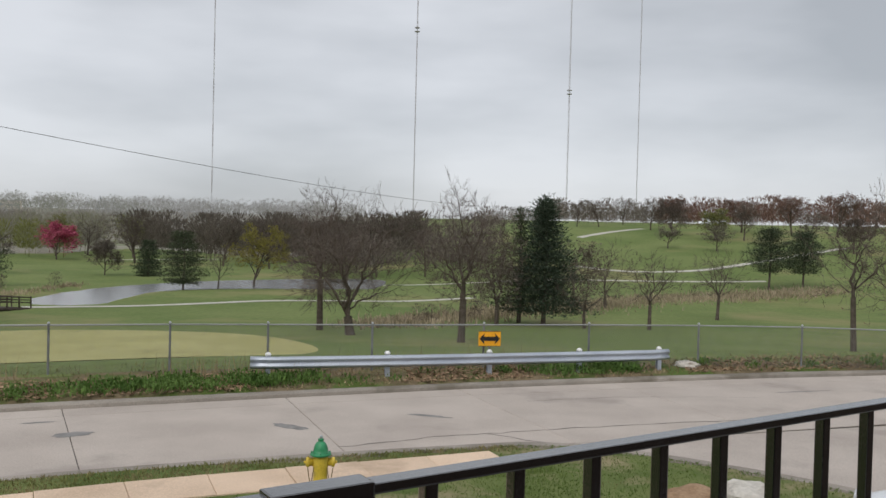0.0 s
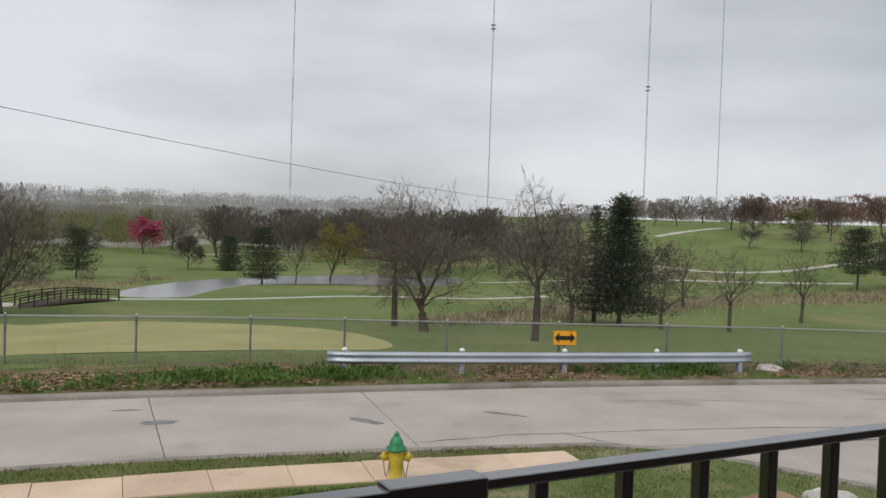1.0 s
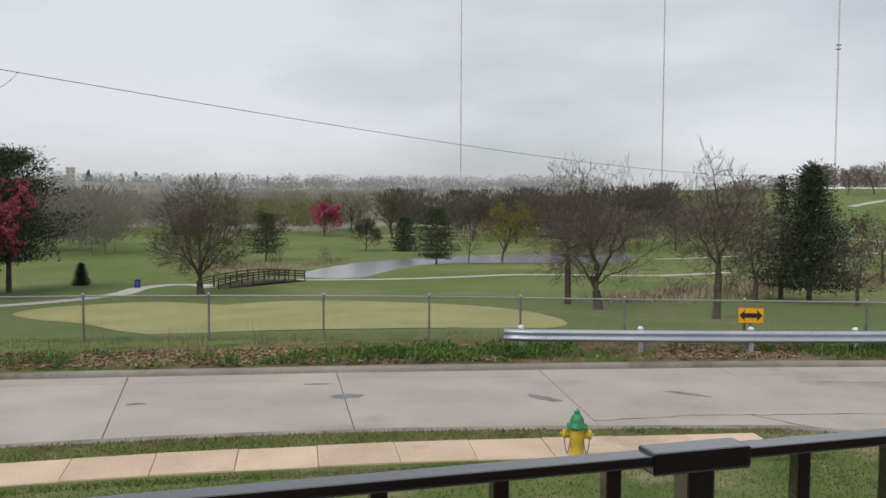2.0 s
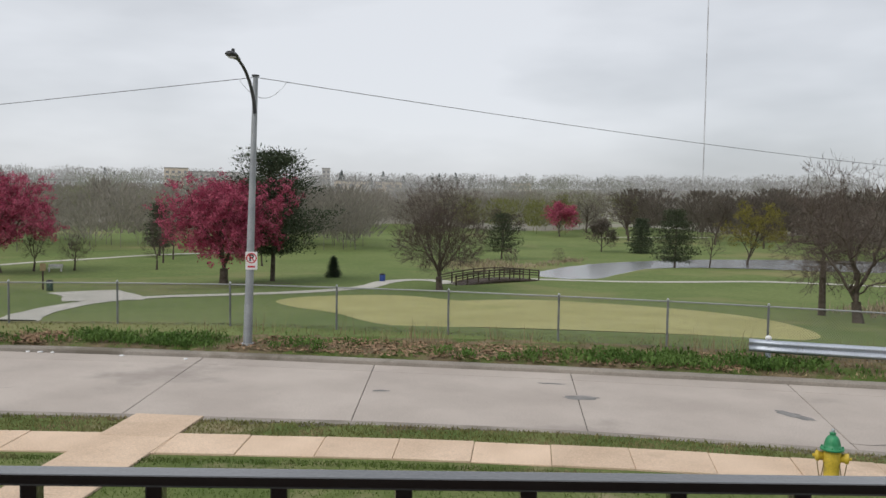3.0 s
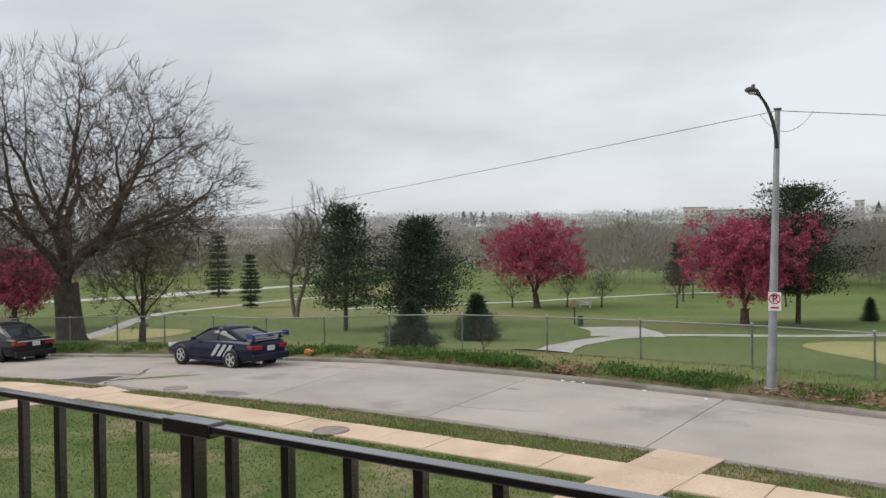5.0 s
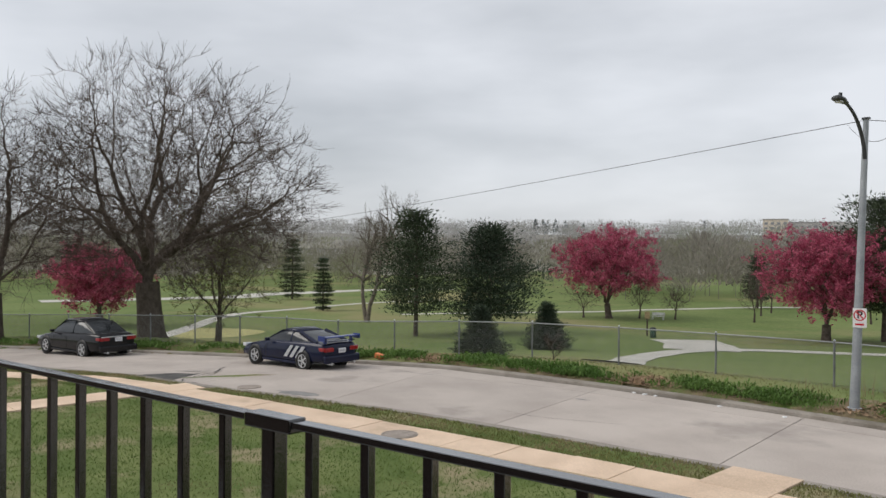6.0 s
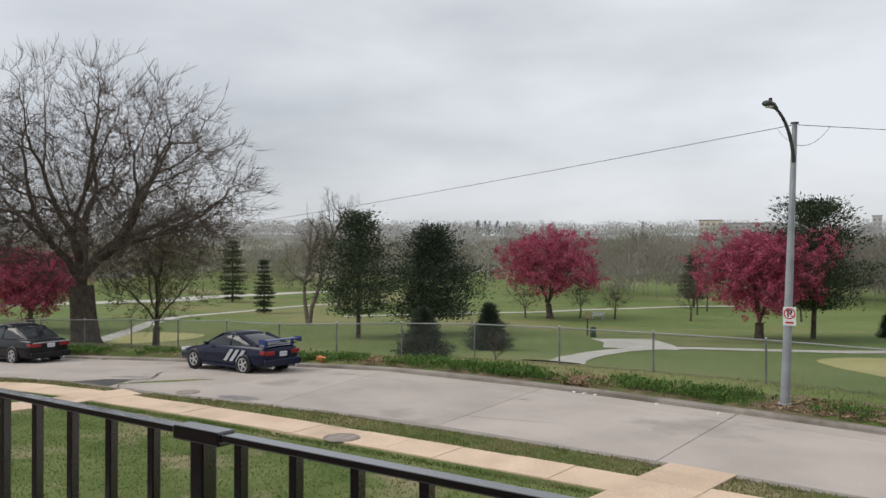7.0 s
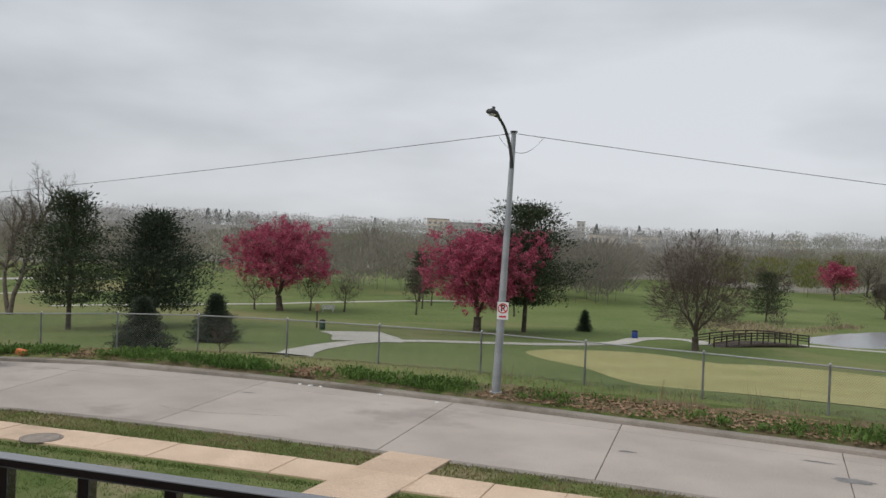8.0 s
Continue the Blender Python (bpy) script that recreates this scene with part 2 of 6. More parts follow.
M_BLUEPLASTIC = mat("blue_plastic", (0.02, 0.05, 0.22), (0.03, 0.07, 0.28), 0.5, 4.0, 40.0, 0.0)
M_GREENPLASTIC = mat("dark_green_plastic", (0.015, 0.05, 0.03), (0.022, 0.07, 0.04), 0.6, 4.0, 40.0, 0.0)
M_ORANGE = mat("orange_plastic", (0.62, 0.17, 0.05), (0.72, 0.23, 0.08), 0.6, 4.0, 40.0, 0.0)
M_STUCCO = mat("building_siding", (0.14, 0.10, 0.08), (0.19, 0.14, 0.115), 0.9, 1.0, 40.0, 0.3)
M_DECK = mat("balcony_concrete", (0.33, 0.32, 0.30), (0.42, 0.41, 0.385), 0.9, 1.0, 40.0, 0.3)


# ---- mesh helpers ----
def part(name, bm, material, parent=None, label=""):
    """One mesh object out of a bmesh, under a thing or a part."""
    me = bpy.data.meshes.new(name)
    bm.to_mesh(me)
    bm.free()
    me.materials.append(material)
    ob = new(name, me)
    if parent is not None:
        ob.parent = parent
    if label:
        tagged(ob, label=label)
    return ob


def raw(name, verts, faces, material, parent=None, label="", flat=True):
    me = bpy.data.meshes.new(name)
    me.from_pydata(verts, [], faces)
    me.materials.append(material)
    if not flat:
        me.polygons.foreach_set("use_smooth", [True] * len(me.polygons))
    me.update()
    ob = new(name, me)
    if parent is not None:
        ob.parent = parent
    if label:
        tagged(ob, label=label)
    return ob


def thing(name, m, label, category, group="", kind=""):
    ob = new(name)
    ob.empty_display_size = 0.2
    ob.matrix_basis = m
    return tagged(ob, label=label, category=category, group=group, kind=kind)


def box(bm, cx, cy, cz, sx, sy, sz, bevel=0.0, m=None):
    r = bmesh.ops.create_cube(bm, size=1.0, matrix=(m or Matrix()) @ Matrix.Translation((cx, cy, cz)) @ Matrix.Diagonal((sx, sy, sz, 1)))
    if bevel:
        es = list({e for v in r["verts"] for e in v.link_edges})
        bmesh.ops.bevel(bm, geom=es, offset=bevel, segments=2, affect="EDGES", profile=0.6)
    return bm


def tube(bm, a, b, r1, r2=None, n=10, caps=True):
    a, b = Vector(a), Vector(b)
    d = b - a
    q = d.to_track_quat("Z", "Y").to_matrix().to_4x4()
    bmesh.ops.create_cone(bm, cap_ends=caps, segments=n, radius1=r1, radius2=r1 if r2 is None else r2, depth=d.length,
                          matrix=Matrix.Translation((a + b) / 2) @ q)
    return bm


def lathe(bm, prof, n=20, m=None):
    """A turned shape from (radius, height) pairs."""
    rings = []
    for r, z in prof:
        ring = [bm.verts.new((r * math.cos(2 * math.pi * i / n), r * math.sin(2 * math.pi * i / n), z)) for i in range(n)]
        rings.append(ring)
    for a, b in zip(rings, rings[1:]):
        for i in range(n):
            f = bm.faces.new((a[i], a[(i + 1) % n], b[(i + 1) % n], b[i]))
            f.smooth = True
    bm.faces.new(rings[-1])
    bm.faces.new(rings[0][::-1])
    if m is not None:
        bmesh.ops.transform(bm, matrix=m, verts=[v for ring in rings for v in ring])
    return bm


def spline(pts, step=0.5):
    """A smooth line through plan points, resampled evenly."""
    p = [Vector((*q, 0)) if len(q) == 2 else Vector(q) for q in pts]
    p = [2 * p[0] - p[1]] + p + [2 * p[-1] - p[-2]]
    out = []
    for i in range(1, len(p) - 2):
        a, b, c, d = p[i - 1:i + 3]
        n = max(2, int((c - b).length / step))
        for k in range(n):
            t = k / n
            out.append(0.5 * (2 * b + (c - a) * t + (2 * a - 5 * b + 4 * c - d) * t * t + (3 * b - a - 3 * c + d) * t ** 3))
    return out + [p[-2]]


def along(line, s):
    """Point and direction at arc length s of a polyline."""
    for a, b in zip(line, line[1:]):
        d = (b - a).length
        if s <= d:
            return a.lerp(b, s / d), (b - a).normalized()
        s -= d
    return line[-1].copy(), (line[-1] - line[-2]).normalized()


def length(line):
    return sum((b - a).length for a, b in zip(line, line[1:]))


# ---- the land ----
def smooth(a, b, v):
    t = min(1.0, max(0.0, (v - a) / (b - a)))
    return t * t * (3 - 2 * t)


def street(x, y):
    """The street's own fall as it bends away downhill."""
    r, az = math.hypot(x, y), math.degrees(math.atan2(-x, y))
    return -0.05 * max(0.0, min(r, 62) - 27) * smooth(62, 80, az) * (1 - smooth(140, 170, az))


def terrain(x, y):
    """The lie of the land: street level, the slope down to the golf course, the hill and the far rise."""
    r, az = math.hypot(x, y), math.degrees(math.atan2(-x, y))
    e = math.hypot(x - 18.5, y + 39.1) - 67.5 - 8 * smooth(78, 96, az)
    low = street(x, y)
    if abs(az) > 140:
        return low
    z = low + (-5.4 - low) * (1 - math.exp(-(max(e, 0) / 30) ** 1.2))
    hill = smooth(6, -8, az) * (1 - smooth(-60, -110, az))
    z += 13.5 * smooth(125, 300, r) * hill
    z += 22 * smooth(280, 850, r) * (1 - 0.6 * hill)
    return z


NEAR_KERB = [(-54, -32), (-46, -20.5), (-38, -10.9), (-32.2, -5.1), (-28.4, -2.1), (-25.0, 0.5), (-20.8, 4.15), (-17.7, 6.5), (-14.2, 8.68), (-11.1, 10.42), (-7.7, 12.25), (-4.16, 13.8), (-0.4, 15.12), (1.4, 15.7)]
LAWN_CORNER = [(1.4, 15.7), (2.6, 15.65), (3.9, 15.1), (5.2, 14.3), (6.5, 13.3), (8.2, 11.4), (9.3, 8.5), (9.8, 3), (9.8, -12)]
NEAR_MAIN = NEAR_KERB + [(8, 17.9), (16, 20.4), (40, 26.5)]
FAR_KERB = [(-62, -28), (-52, -16.5), (-43.1, -6.8), (-40, -3.6), (-36.9, -0.6), (-32.7, 3.3), (-28.7, 6.75), (-25.2, 9.3), (-20.0, 12.45), (-15.7, 14.55), (-12, 16.2), (-8.4, 17.8), (-3.8, 19.68), (1.69, 21.8), (8.3, 23.95), (13.5, 25.4), (40, 31.8)]
near_line, far_line, main_line = spline(NEAR_KERB, 0.7), spline(FAR_KERB, 0.7), spline(NEAR_MAIN, 0.7)
corner_line = spline(LAWN_CORNER, 0.5)
ROAD = np.array([(p.x, p.y) for p in near_line + corner_line[1:]] + [(40, -12)] + [(p.x, p.y) for p in reversed(far_line)])
POND = np.array([(-47.1, 95), (-43, 94.6), (-39.8, 98), (-40, 107), (-40.3, 117), (-37, 123), (-30.5, 127.5), (-22, 130), (-12, 133), (-12, 158), (-24.6, 156), (-32, 150.6), (-40.4, 143), (-46.6, 132), (-50.1, 122), (-51.8, 111), (-51.2, 102)])


def inside_and_distance(P, poly):
    """For plan points P: whether they lie in poly, and how far from its border."""
    a, b = poly, np.roll(poly, -1, axis=0)
    ins = np.zeros(len(P), bool)
    dist = np.full(len(P), 1e9)
    for (x1, y1), (x2, y2) in zip(a, b):
        c = ((y1 > P[:, 1]) != (y2 > P[:, 1])) & (P[:, 0] < (x2 - x1) * (P[:, 1] - y1) / (y2 - y1 + 1e-12) + x1)
        ins ^= c
        d = np.array((x2 - x1, y2 - y1))
        t = np.clip(((P - (x1, y1)) @ d) / (d @ d + 1e-12), 0, 1)
        dist = np.minimum(dist, np.hypot(*(P - (x1, y1) - t[:, None] * d).T))
    return ins, dist


def beyond(x, y):
    """Metres past the kerb circle: positive on the golf side."""
    return math.hypot(x - 18.5, y + 39.1) - 63.3 - 5 * smooth(78, 96, math.degrees(math.atan2(-x, y)))


def land(P):
    """Ground heights for many plan points: the terrain with the road bed, the raised lawns and the pond cut in."""
    z = np.array([terrain(x, y) for x, y in P])
    r = np.hypot(P[:, 0], P[:, 1])
    near = (r < 75)
    ins, dist = inside_and_distance(P[near], ROAD)
    side = np.array([beyond(x, y) for x, y in P[near]]) > -3.2
    zn = z[near]
    off = (~ins) & (dist > 0.24)
    lift = np.clip((dist - 0.24) / 0.05, 0, 1)
    bank = 0.13 + 0.10 * np.clip(dist / 2.5, 0, 1)
    fade = np.clip(1 - (dist - 6) / 10, 0, 1)
    zn = np.where(off & side, zn + bank * lift * fade, zn)
    low = np.array([street(x, y) for x, y in P[near]])
    zn = np.where(off & ~side, low + 0.10, zn)
    zn = np.where(~off, low - 0.05, zn)
    z[near] = zn
    pond = (r > 80) & (r < 180)
    ins, dist = inside_and_distance(P[pond], POND)
    zp = z[pond]
    z[pond] = np.where(ins, -5.42 - np.clip(dist / 3, 0, 1) * 0.6, np.where(dist < 4, -5.42 + 0.28 * dist / 4 + 0.3 * (zp + 5.14), zp))
    return z


def height(x, y):
    return float(land(np.array([(x, y)]))[0])


rings = list(np.arange(0.5, 12, 0.75)) + list(np.arange(12, 36, 0.3)) + [36 * 1.022 ** k for k in range(205)]
azs = list(np.arange(-42, 116, 0.5)) + list(np.arange(116, 318, 6.0))
polar = np.array([(-r * math.sin(radians(a)), r * math.cos(radians(a))) for r in rings for a in azs])
gz = land(polar)
na = len(azs)
far_wobble = np.array([0.35 * noise.noise(Vector((x * 0.03, y * 0.03, 0.0))) * min(1.0, max(0.0, (math.hypot(x, y) - 45) / 60)) for x, y in polar])
gv = [(x, y, z + w) for (x, y), z, w in zip(polar, gz, far_wobble)]
gf = [(i * na + j, i * na + (j + 1) % na, (i + 1) * na + (j + 1) % na, (i + 1) * na + j) for i in range(len(rings) - 1) for j in range(na)]
gf.append(tuple(range(na))[::-1])
gf = [f[::-1] for f in gf]
ground = raw("ground", gv, gf, M_GRASS, flat=False)
ground.data.materials.append(M_LAWN)
ground.data.materials.append(M_DIRT)
ground.data.materials.append(M_FARGROUND)
slots = []
for f in gf:
    if len(f) > 4:
        slots.append(1)
        continue
    x, y = (gv[f[0]][0] + gv[f[2]][0]) / 2, (gv[f[0]][1] + gv[f[2]][1]) / 2
    e = beyond(x, y)
    rr_, az_ = math.hypot(x, y), math.degrees(math.atan2(-x, y))
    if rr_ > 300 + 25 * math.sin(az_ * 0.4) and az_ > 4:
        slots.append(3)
        continue
    slots.append(1 if e < -3.2 or math.hypot(x, y) < 12 else (2 if e < 2.6 and math.hypot(x, y) < 80 else 0))
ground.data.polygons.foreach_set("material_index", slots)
tagged(ground, "grassy ground falling from the street to the golf course", "ground", kind="structure")


def drape(name, poly_or_line, width, material, label, category, lift=0.03, step=1.0):
    """A strip of paving that follows the land."""
    line = spline(poly_or_line, step)
    P = []
    for i, p in enumerate(line):
        d = (line[min(i + 1, len(line) - 1)] - line[max(i - 1, 0)]).normalized()
        n = Vector((-d.y, d.x, 0))
        w = width * (1 + 0.06 * math.sin(i * 1.7))
        for k in (-1, -0.33, 0.33, 1):
            P.append((p.x + n.x * w / 2 * k, p.y + n.y * w / 2 * k))
    z = land(np.array(P))
    wob = [0.35 * noise.noise(Vector((x * 0.03, y * 0.03, 0.0))) * min(1.0, max(0.0, (math.hypot(x, y) - 45) / 60)) for x, y in P]
    v = [(x, y, h + w + (lift if k % 4 in (1, 2) else lift - 0.02)) for k, ((x, y), h, w) in enumerate(zip(P, z, wob))]
    f = [(4 * i + k, 4 * i + k + 1, 4 * i + k + 5, 4 * i + k + 4) for i in range(len(line) - 1) for k in range(3)]
    return tagged(raw(name, v, [q[::-1] for q in f], material), label, category, kind="structure")


def blanket(name, outline, material, label, category, lift=0.04, cell=1.2, level=None):
    """A patch of turf or water inside a smooth outline, lying on the land."""
    ring = spline(list(outline) + [outline[0]], 1.0)[:-1]
    poly = np.array([(p.x, p.y) for p in ring])
    bm = bmesh.new()
    loop = [bm.verts.new((x, y, 0)) for x, y in poly]
    bm.faces.new(loop)
    lo, hi = poly.min(0), poly.max(0)
    for ax in (0, 1):
        for c in np.arange(lo[ax] + cell, hi[ax], cell):
            co = (c, 0, 0) if ax == 0 else (0, c, 0)
            no = (1, 0, 0) if ax == 0 else (0, 1, 0)
            bmesh.ops.bisect_plane(bm, geom=bm.verts[:] + bm.edges[:] + bm.faces[:], plane_co=co, plane_no=no)
    P = np.array([(v.co.x, v.co.y) for v in bm.verts])
    z = land(P) if level is None else np.full(len(P), level)
    for v, h in zip(bm.verts, z):
        w = 0.35 * noise.noise(Vector((v.co.x * 0.03, v.co.y * 0.03, 0.0))) * min(1.0, max(0.0, (math.hypot(v.co.x, v.co.y) - 45) / 60))
        v.co.z = h + lift + (w if level is None else 0)
    for f in bm.faces:
        f.smooth = True
        if f.normal.z < 0:
            f.normal_flip()
    bmesh.ops.recalc_face_normals(bm, faces=bm.faces)
    if sum(f.normal.z for f in bm.faces) < 0:
        bmesh.ops.reverse_faces(bm, faces=bm.faces)
    return tagged(part(name, bm, material), label, category, kind="structure")


blanket("putting_green", [(-37, 60), (-34, 64.5), (-28, 66), (-18.4, 64.5), (-12.5, 60), (-8.5, 52), (-6.5, 43), (-6.6, 34), (-8, 28.5), (-11, 25), (-14, 24.6), (-19, 27.5), (-26, 33.5), (-35, 41.5), (-42.5, 45.5), (-48, 49.5), (-49, 55), (-44.5, 61)],
        M_GREEN, "pale closely mown putting green", "putting green", 0.02, 1.6)
blanket("far_putting_green", [(-84.8, -0.4), (-92.7, 3.3), (-88.1, 9.2), (-80.4, 6.4), (-75.9, 1.3)], M_GREEN, "small pale putting green behind the parked cars", "putting green", 0.03, 2.0)
blanket("pond", [tuple(p) for p in POND], M_WATER, "still grey pond reflecting the cloudy sky", "pond", 0.0, 6.0, level=-5.38)

PATHS = [
    ([(-27.5, 15.2), (-33, 18.6), (-45, 26.3), (-51.7, 31.6), (-57.4, 38.5), (-58.6, 45.0), (-56, 50.8), (-53.6, 55.8), (-52.3, 60.5), (-52.1, 66.5), (-54.6, 73), (-54.4, 77.5), (-51.2, 78.6), (-47.8, 75.5)], 2.2),
    ([(-58.4, 41.0), (-63, 44.0), (-68.5, 46)], 6.0),
    ([(-44.6, 88.2), (-40, 90.6), (-34.6, 93.9), (-28.8, 99), (-21.8, 105.5), (-14, 108.2), (-5, 110.5), (4, 119)], 1.7),
    ([(-28.5, 133), (-20, 138.5), (-7.1, 145.8), (4.8, 150.8), (17, 152.8), (37, 153.7), (58.6, 154.2)], 1.6),
    ([(27, 175), (31.2, 171.2), (35.1, 168.6), (40.3, 167.6), (51.8, 170), (64.4, 178.3), (78.7, 188.8), (95, 200)], 2.0),
    ([(36, 228), (40, 233), (47.6, 241.6), (59.2, 254.6)], 2.2),
    ([(-111, 30), (-111.2, 50.8), (-110, 60), (-110.5, 67.1), (-109.4, 76.1), (-109.3, 89.4), (-106, 105)], 1.8),
    ([(-78.2, -1), (-95, 2.5), (-114, 8.3), (-125.7, 18.2), (-134.9, 29.6), (-138.6, 45.4)], 1.8),
    ([(-150, -20), (-157.1, 10.5), (-165.4, 18.5), (-173.7, 38.2), (-178, 60)], 6.5),
    ([(-88, 215), (-74, 228), (-66, 243)], 2.6),
]
for pts, w in PATHS:
    drape("cart_path", pts, w, M_PATH, "pale concrete cart path across the golf course", "path", 0.06, 2.0)

# ---- road, kerbs and pavement ----
def ray_to_line(p, n, line, far=30.0):
    """Where the plan ray from p along n meets a polyline."""
    best = None
    for a, b in zip(line, line[1:]):
        d = b - a
        det = n.x * -d.y + d.x * n.y
        if abs(det) < 1e-9:
            continue
        w = a - p
        t = (w.x * -d.y + d.x * w.y) / det
        u = (n.x * w.y - n.y * w.x) / det
        if 0 <= u <= 1 and 0 < t < far and (best is None or t < best):
            best = t
    return best


def slab(name, corners, top, thick, material, parent, gap=0.012, bevel=0.012):
    """One concrete slab with a chamfered rim, from four plan corners."""
    c = sum((Vector(q) for q in corners), Vector((0, 0))) / 4
    ins = [Vector(q) + (c - Vector(q)).normalized() * gap * 1.4 for q in corners]
    ins2 = [q + (c - q).normalized() * bevel * 1.4 for q in ins]
    v = [(q.x, q.y, top - thick) for q in ins] + [(q.x, q.y, top - bevel) for q in ins] + [(q.x, q.y, top) for q in ins2]
    v = [(x, y, z + street(x, y)) for x, y, z in v]
    f = [(8, 9, 10, 11)] + [(a + k, a + (k + 1) % 4, b + (k + 1) % 4, b + k) for a, b in ((0, 4), (4, 8)) for k in range(4)]
    me = bpy.data.meshes.new(name)
    me.from_pydata(v, [], f)
    me.materials.append(material)
    ob = new(name, me)
    ob.parent = parent
    return ob


def strip_mesh(name, line, profile, material, label, category, kind="structure"):
    """Sweeps a profile of (offset to the line's left, height) along a plan line."""
    v, k = [], len(profile)
    for i, p in enumerate(line):
        d = (line[min(i + 1, len(line) - 1)] - line[max(i - 1, 0)]).normalized()
        n = Vector((-d.y, d.x, 0))
        for o, h in profile:
            v.append((p.x + n.x * o, p.y + n.y * o, h + street(p.x + n.x * o, p.y + n.y * o)))
    f = [(i * k + j, i * k + j + 1, (i + 1) * k + j + 1, (i + 1) * k + j) for i in range(len(line) - 1) for j in range(k - 1)]
    return tagged(raw(name, v, [q[::-1] for q in f], material), label, category, kind=kind)


total = length(main_line)
NEAR_JOINTS = [(-25.5, 0.6), (-21.9, 3.95), (-17.75, 6.8), (-13.3, 9.5), (-9.56, 11.56), (-5.8, 13.47), (-1.7, 14.9)]
stations = [min((k / 20 for k in range(int(total * 20))), key=lambda v: (along(main_line, v)[0] - Vector((*q, 0))).length) for q in NEAR_JOINTS]
stations = [stations[0] - 4.5 * k for k in range(8, 0, -1) if stations[0] - 4.5 * k > 0.5] + stations + [stations[-1] + 4.4 * k for k in range(1, 11) if stations[-1] + 4.4 * k < total - 1]


def across(d):
    """The way a joint crosses the street, a little askew."""
    a = math.atan2(d.y, d.x) + math.pi / 2 + 0.07
    return Vector((math.cos(a), math.sin(a), 0))


cross = []
for s in stations:
    p, d = along(main_line, s)
    n = across(d)
    t = ray_to_line(p, n, far_line)
    if t:
        cross.append((p, p + n * t))
bed_v, bed_f = [], []
for k in range(int((stations[-1] - stations[0]) / 0.74) + 1):
    p, d = along(main_line, stations[0] + 0.7416 * k)
    n = across(d)
    q = p + n * (ray_to_line(p, n, far_line) or 5.5)
    bed_v += [(p.x, p.y, street(p.x, p.y) - 0.02), (q.x, q.y, street(q.x, q.y) - 0.02)]
    if k:
        bed_f.append((2 * k - 2, 2 * k, 2 * k + 1, 2 * k - 1))
road_bed = tagged(raw("road", bed_v, bed_f, M_JOINT), "worn grey concrete residential street with slab joints", "road", kind="structure")
for (a1, b1), (a2, b2) in zip(cross, cross[1:]):
    for u0, u1 in ((0.0, 0.86), (0.86, 0.995)):
        q = [a1.lerp(b1, u0), a2.lerp(b2, u0), a2.lerp(b2, u1), a1.lerp(b1, u1)]
        slab("slab", [(v.x, v.y) for v in q], 0.0, 0.12, M_ROAD, road_bed, 0.007)
# side drive at the corner
drive = raw("side_drive", [(x, y, -0.006) for x, y in [(1.6, 15.75), (2.6, 15.65), (3.9, 15.1), (5.2, 14.3), (6.5, 13.3), (8.2, 11.4), (9.3, 8.5), (9.8, 3), (9.8, -12), (24, -12), (24, 22.3), (16, 20.3), (8, 17.8)]],
            [tuple(range(13))], M_ROAD)
if drive.data.polygons[0].normal.z < 0:
    drive.data.flip_normals()
tagged(drive, "concrete side drive joining the street", "driveway", kind="structure")

strip_mesh("kerb_far", far_line, [(-0.03, -0.05), (-0.01, 0.075), (0.03, 0.10), (0.27, 0.105), (0.30, 0.03)], M_KERB, "low weathered concrete kerb beneath the weedy bank", "kerb")
strip_mesh("kerb_near", near_line + corner_line[1:], [(0.01, -0.05), (0.0, 0.085), (-0.02, 0.098), (-0.27, 0.10), (-0.29, 0.03)][::-1], M_KERB, "low concrete kerb along the lawn", "kerb")


def ragged(name, cx, cy, rx, ry, turn, material, label, lift, seed):
    rg = random.Random(seed)
    v = []
    for k in range(26):
        a = 2 * math.pi * k / 26
        q = 0.75 + 0.35 * rg.random()
        x, y = rx * q * math.cos(a), ry * q * math.sin(a)
        v.append((cx + x * math.cos(turn) - y * math.sin(turn), cy + x * math.sin(turn) + y * math.cos(turn), lift + street(cx + x, cy + y)))
    ob = raw(name, v, [tuple(range(26))], material, road_bed, label)
    return ob


for k, (x, y, rx, ry, tn) in enumerate([(-6.97, 15.75, 0.38, 0.2, 0.5), (-8.04, 16.6, 0.34, 0.07, 0.4), (-0.3, 18.12, 0.5, 0.11, -0.3), (-3.05, 16.8, 0.48, 0.17, -0.5), (-10.65, 13.85, 0.22, 0.08, 0.6), (9.5, 22.2, 1.0, 0.05, 0.3),
                                         (-20.05, 10.2, 0.22, 0.06, 0.6), (-23.0, 3.2, 0.8, 0.3, 0.7), (-28.5, 0.6, 0.9, 0.06, 0.9)]):
    ragged("asphalt_patch", x, y, rx, ry, tn, M_PATCHED, "dark crumbling asphalt repair", 0.004, k)


def crack(points, seed, w=0.016):
    rg = random.Random(seed)
    line = spline(points, 0.25)
    v, f = [], []
    for i, p in enumerate(line):
        d = (line[min(i + 1, len(line) - 1)] - line[max(i - 1, 0)]).normalized()
        n = Vector((-d.y, d.x, 0))
        o = n * rg.uniform(-0.05, 0.05)
        ww = w * rg.uniform(0.4, 1.2)
        v += [tuple(p + o + n * ww + Vector((0, 0, 0.004 + street(p.x, p.y)))), tuple(p + o - n * ww + Vector((0, 0, 0.004 + street(p.x, p.y))))]
        if i:
            f.append((2 * i - 2, 2 * i - 1, 2 * i + 1, 2 * i))
    return raw("crack", v, f, M_JOINT, road_bed)


